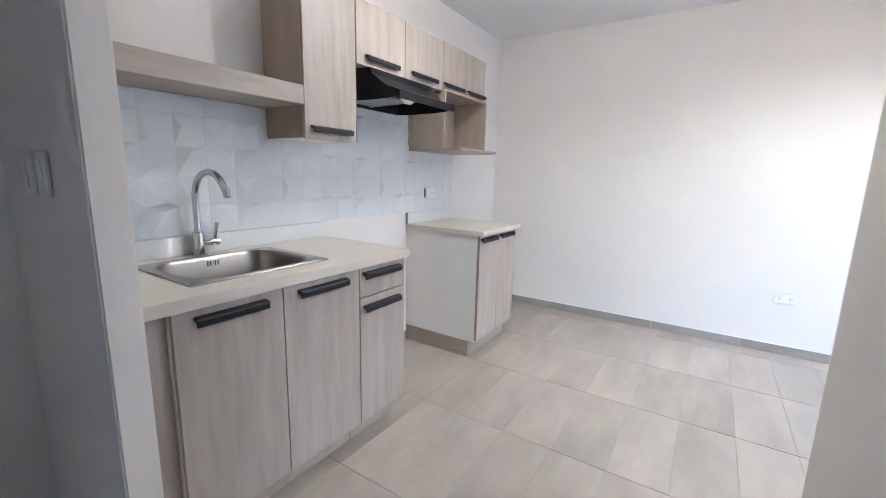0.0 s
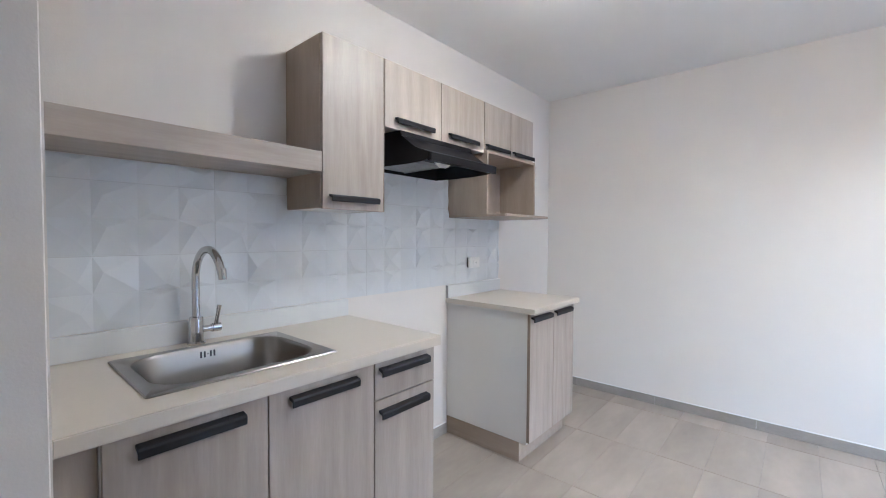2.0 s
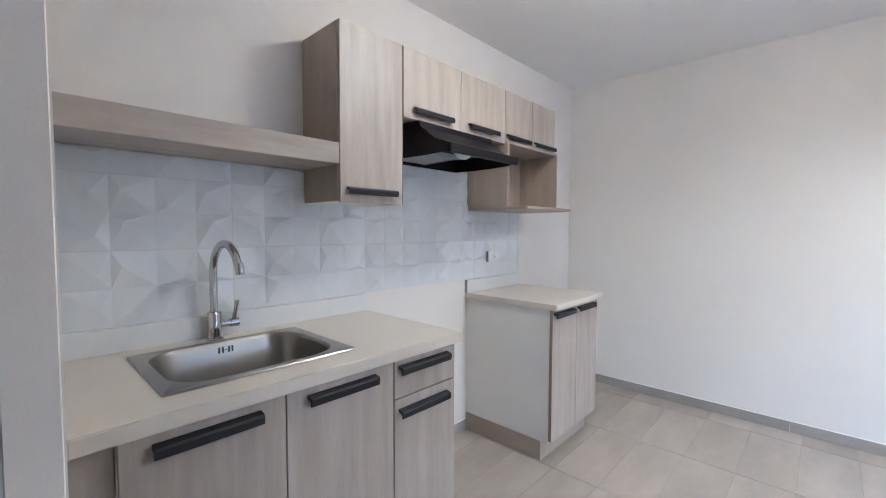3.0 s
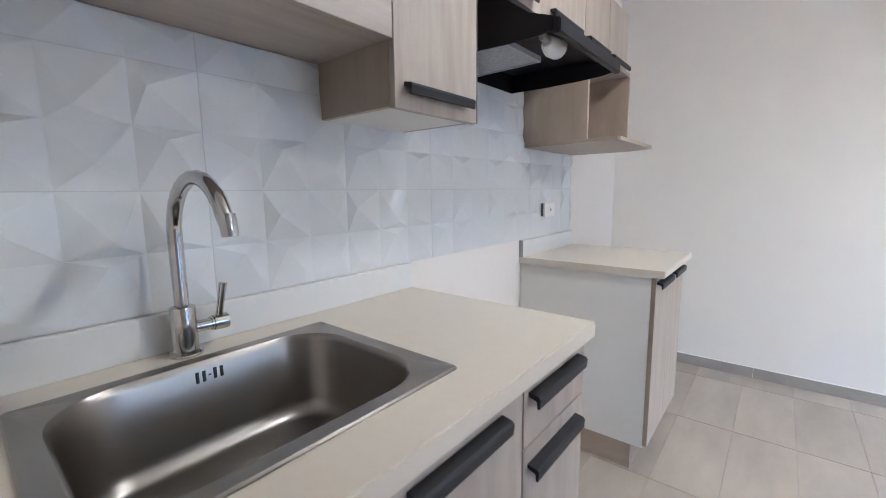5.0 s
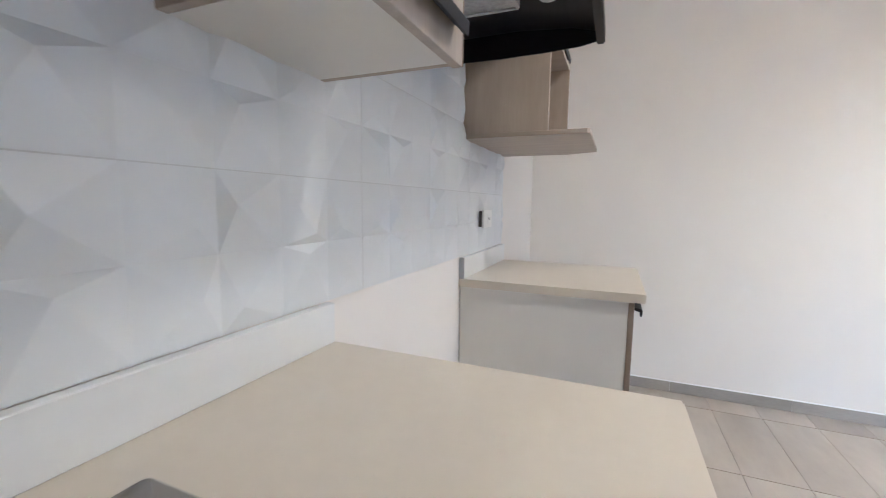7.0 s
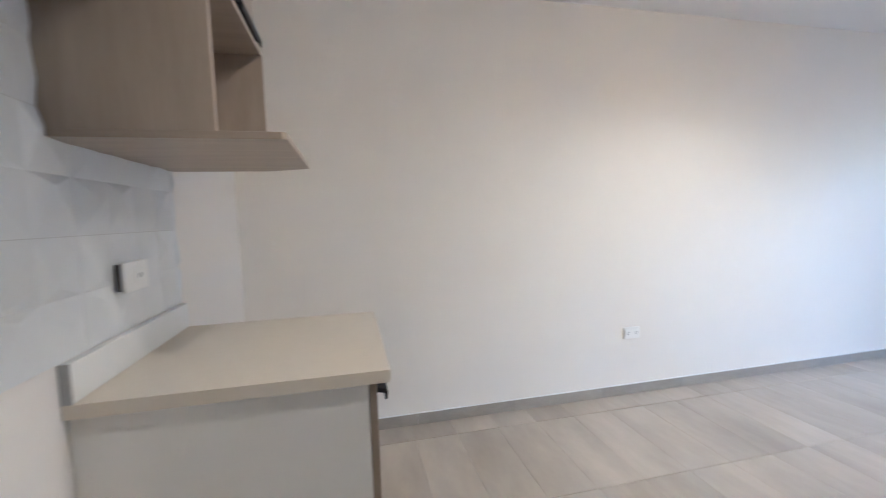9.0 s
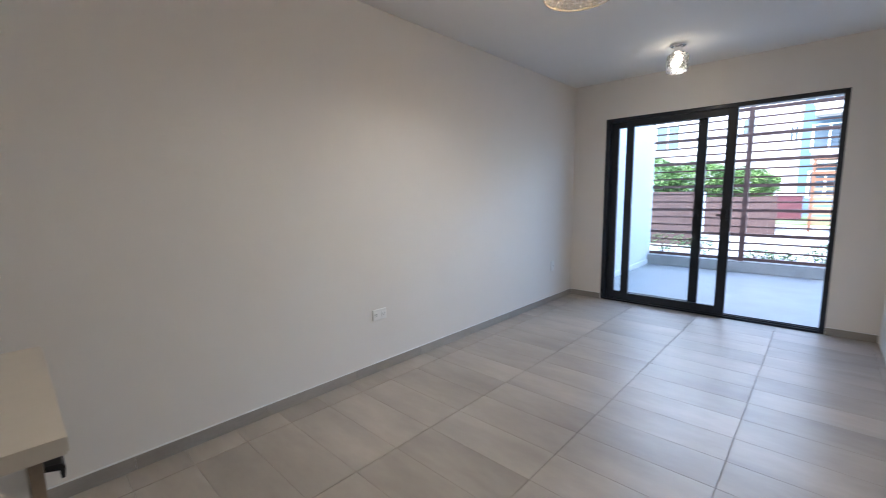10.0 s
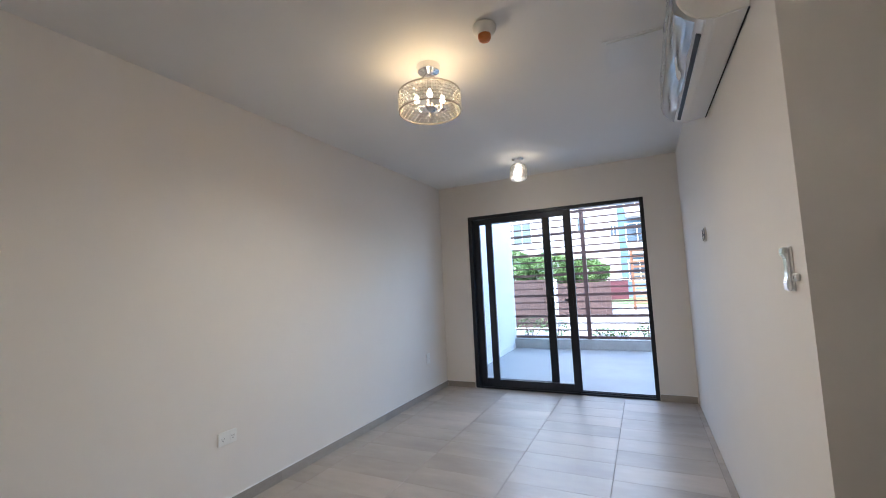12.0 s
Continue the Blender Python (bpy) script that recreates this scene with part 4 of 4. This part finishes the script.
tree(17.2, 8.8, 1.9, (1.4, 1.4, 1.0), 6, "low leafy green tree behind the brown fence")


def shrub(x, y, size, seed):
    ob = thing("shrub", "small leafy shrub growing beyond the terrace kerb", "shrub", "shrubs")
    rng = random.Random(seed)
    bm = bmesh.new()
    for _ in range(7):
        a, r = rng.uniform(0, math.tau), rng.uniform(0.3, 1) * size[0]
        tube(bm, [(x, y, GZ - 0.02), (x + 0.5 * r * math.cos(a), y + 0.5 * r * math.sin(a), size[1] * 0.5), (x + r * math.cos(a), y + r * math.sin(a), size[1] * rng.uniform(0.7, 1.0))], [0.008, 0.006, 0.003], 5)
    part("stems", bm, M_BARK, ob)
    bm = bmesh.new()
    leaves(bm, (x, y, size[1] * 0.68), (size[0], size[0], size[1] * 0.42), 150, seed, 0.035)
    part("foliage", bm, M_LEAF, ob)


shrub(7.55, 3.65, (0.30, 0.50), 11)
shrub(7.75, 3.15, (0.26, 0.42), 12)
shrub(7.40, 2.20, (0.20, 0.30), 13)
shrub(7.60, 1.95, (0.24, 0.26), 14)
shrub(7.60, 1.45, (0.20, 0.40), 15)


def block(label, x, y0, y1, height, mat, openings, roof_mat):
    """A house block whose front, at x, faces the terrace; openings are (y, z, width, height)."""
    ob = thing("apartment_building", label, "building", "buildings")
    part("wall", boxes((x, x + 9, y0, y1, GZ - 0.009, height)), mat, ob)
    part("roof", boxes((x - 0.2, x + 9.2, y0 - 0.2, y1 + 0.2, height, height + 0.35)), roof_mat, ob)
    for y, z, w, h in openings:
        win = part("window", boxes((x - 0.06, x - 0.002, y - w / 2, y - w / 2 + 0.07, z, z + h), (x - 0.06, x - 0.002, y + w / 2 - 0.07, y + w / 2, z, z + h), (x - 0.06, x - 0.002, y - w / 2, y + w / 2, z - 0.07, z),
                                   (x - 0.06, x - 0.002, y - w / 2, y + w / 2, z + h, z + h + 0.07), (x - 0.05, x - 0.002, y - 0.03, y + 0.03, z, z + h)), M_PLASTIC, ob)
        part("pane", boxes((x - 0.03, x - 0.001, y - w / 2 + 0.07, y + w / 2 - 0.07, z, z + h)), M_DARKWIN, win)
    return ob


white = [(y, z, 1.5, 1.5) for y in (9.6, 14.0, 18.4) for z in (1.0, 4.1, 7.2, 10.3)] + [(5.2, z, 0.7, 0.9) for z in (4.6, 7.7, 10.8)] + [(3.1, z, 0.5, 0.8) for z in (4.0, 7.1)]
block("white apartment building with stacked windows", 30, 2.75, 21, 13.5, M_FACADE, white, M_OUTWALL)
blue = [(y, z, 1.4, 1.3) for y in (1.6, -1.4, -4.4) for z in (0.9, 3.3, 5.7, 8.1)]
block("blue-grey apartment building with dark windows", 28.5, -7.0, 2.72, 10.5, M_BLUE, blue, M_OUTWALL)
for i, z in enumerate((2.85, 5.25, 7.65)):
    balcony = thing("balcony", "white balcony slab on the blue-grey building", "balcony", "balconies")
    part("slab", boxes((27.4, 28.499, -0.2, 2.2, z - 0.25, z), bevel=0.01), M_FACADE, balcony)
    part("parapet", boxes((27.4, 27.5, -0.2, 2.2, z, z + 0.45), bevel=0.01), M_FACADE, balcony)
annex = thing("low_wall", "dark red low wall across the yard", "wall")
part("wall_body", boxes((25.4, 25.6, 2.3, 4.0, GZ - 0.009, 1.0), bevel=0.01), M_RED, annex)
part("coping", boxes((25.35, 25.65, 2.25, 4.05, 1.0, 1.12), bevel=0.01), M_FACADE, annex)

tower = thing("timber_tower", "orange timber climbing frame with ladder rungs", "climbing frame")
TXX = 18.0
for dx in (0, 0.9):
    for y in (0.95, 1.86):
        part("post", boxes((TXX + dx, TXX + dx + 0.09, y - 0.045, y + 0.045, GZ - 0.009, 2.3), bevel=0.006, segments=1), M_TIMBER, tower)
for i in range(8):
    z = 0.14 + 0.165 * i
    part("rung", boxes((TXX + 0.02, TXX + 0.07, 0.995, 1.815, z - 0.05, z + 0.05)), M_PINE, tower)
part("platform", boxes((TXX + 0.09, TXX + 0.9, 0.90, 1.90, 1.40, 1.46)), M_TIMBER, tower)
for z in (1.62, 1.84, 2.06):
    part("side_board", boxes((TXX + 0.01, TXX + 0.05, 0.995, 1.815, z - 0.045, z + 0.045)), M_TIMBER, tower)
part("top_rail", boxes((TXX - 0.02, TXX + 1.01, 0.88, 1.93, 2.30, 2.40)), M_TIMBER, tower)

# ---- relief tiles of the kitchen wall ----
TW, TH, CELL = 0.75, 0.25, 0.125
# tip along, tip up and height of each cell, six along and four up, before the pattern comes again
SHAPES = [
    (0.55, 0.80, 5), (0.40, 0.82, 10), (0.75, 0.50, 5), (0.30, 0.30, 4), (0.50, 0.85, 7), (0.70, 0.40, 6),
    (0.50, 0.18, 8), (0.28, 0.50, 12), (0.70, 0.35, 4), (0.22, 0.58, 11), (0.65, 0.15, 8), (0.30, 0.20, 8),
    (0.78, 0.60, 10), (0.42, 0.80, 12), (0.70, 0.40, 4), (0.30, 0.78, 11), (0.50, 0.40, 3), (0.45, 0.82, 12),
    (0.35, 0.25, 6), (0.30, 0.75, 6), (0.60, 0.50, 5), (0.22, 0.62, 11), (0.30, 0.20, 7), (0.22, 0.62, 12),
]


def relief_tile(y0, y1, z0, z1, name="tile"):
    """A tile of pyramid cells with leaning tips, cut to its place; depth runs along x."""
    bm = bmesh.new()
    g = 0.0010
    base = KW + 0.004
    cy0, cz0 = tile_y(y0), tile_z(z0)
    ny, nz = round(TW / CELL), round(TH / CELL)
    for i in range(ny):
        for j in range(nz):
            a, b = max(y0 + g, cy0 + i * CELL), min(y1 - g, cy0 + (i + 1) * CELL)
            c, d = max(z0 + g, cz0 + j * CELL), min(z1 - g, cz0 + (j + 1) * CELL)
            if b - a < 0.004 or d - c < 0.004:
                continue
            u, v, h = SHAPES[6 * ((round((cz0 - 0.982) / CELL) + j) % 4) + i]
            tip_y, tip_z = min(max(cy0 + (i + u) * CELL, a + 0.001), b - 0.001), min(max(cz0 + (j + v) * CELL, c + 0.001), d - 0.001)
            q = [bm.verts.new((base, y, z)) for y, z in ((a, c), (b, c), (b, d), (a, d))]
            t = bm.verts.new((base + h * RELIEF, tip_y, tip_z))
            for k in range(4):
                bm.faces.new((q[k], q[(k + 1) % 4], t))
    edge = [bm.verts.new((KW + 0.0005, y, z)) for y, z in ((y0 + g, z0 + g), (y1 - g, z0 + g), (y1 - g, z1 - g), (y0 + g, z1 - g))]
    rim = [bm.verts.new((base, v.co.y, v.co.z)) for v in edge]
    for k in range(4):
        bm.faces.new((edge[k], edge[(k + 1) % 4], rim[(k + 1) % 4], rim[k]))
    return part(name, bm, M_TILE, wall_west)


def tile_y(y):
    return 0.946 + TW * math.floor((y - 0.946) / TW + 1e-6)


def tile_z(z):
    return 0.982 + TH * math.floor((z - 0.982) / TH + 1e-6)


def split(lo, hi, origin, step):
    cuts = [lo] + [origin + step * k for k in range(-20, 30) if lo + 0.01 < origin + step * k < hi - 0.01] + [hi]
    return list(zip(cuts, cuts[1:]))


for ya, yb, low, top in ((STUB_1, 2.967, 0.983, 1.482), (STUB_1, 1.246, 1.482, 1.560), (1.574, 2.366, 1.482, 1.80)):
    for a, b in split(ya, yb, 0.946, TW):
        for c, d in split(low, top, 0.982, TH):
            relief_tile(a, b, c, d)
part("grout_bed", boxes((KW + 0.0002, KW + 0.0034, STUB_1 + 0.001, 2.966, 0.984, 1.559)), M_TGROUT, wall_west)

# ---- floor planks ----
PX, PY, JX, JY = 0.246, 0.63, 0.972, 1.725
plank_mesh = {}


def plank(x0, x1, y0, y1):
    key = (round(x1 - x0, 4), round(y1 - y0, 4))
    if key not in plank_mesh:
        bm = bmesh.new()
        w, l, c = key[0] / 2 - 0.0005, key[1] / 2 - 0.0018, 0.0007
        lo = [bm.verts.new((sx * w, sy * l, -0.006)) for sx, sy in ((-1, -1), (1, -1), (1, 1), (-1, 1))]
        mid = [bm.verts.new((sx * w, sy * l, -0.0010)) for sx, sy in ((-1, -1), (1, -1), (1, 1), (-1, 1))]
        hi = [bm.verts.new((sx * (w - c), sy * (l - c), 0.0)) for sx, sy in ((-1, -1), (1, -1), (1, 1), (-1, 1))]
        for p, q in ((lo, mid), (mid, hi)):
            for k in range(4):
                bm.faces.new((p[k], p[(k + 1) % 4], q[(k + 1) % 4], q[k]))
        bm.faces.new(hi)
        plank_mesh[key] = finish(bm, "plank", M_PLANK)
    ob = new("plank", plank_mesh[key])
    ob.parent = floor
    ob.location = ((x0 + x1) / 2, (y0 + y1) / 2, 0.0)


for ya, yb, xa, xb in ((JY - PY, NORTH, KW, EAST), (HALL_S, JY - PY, KW, HALL_E), (SOUTH, JY - PY, HALL_E, EAST)):
    for a, b in split(xa, xb, JX, PX):
        for c, d in split(ya, yb, JY, PY):
            plank(a, b, c, d)
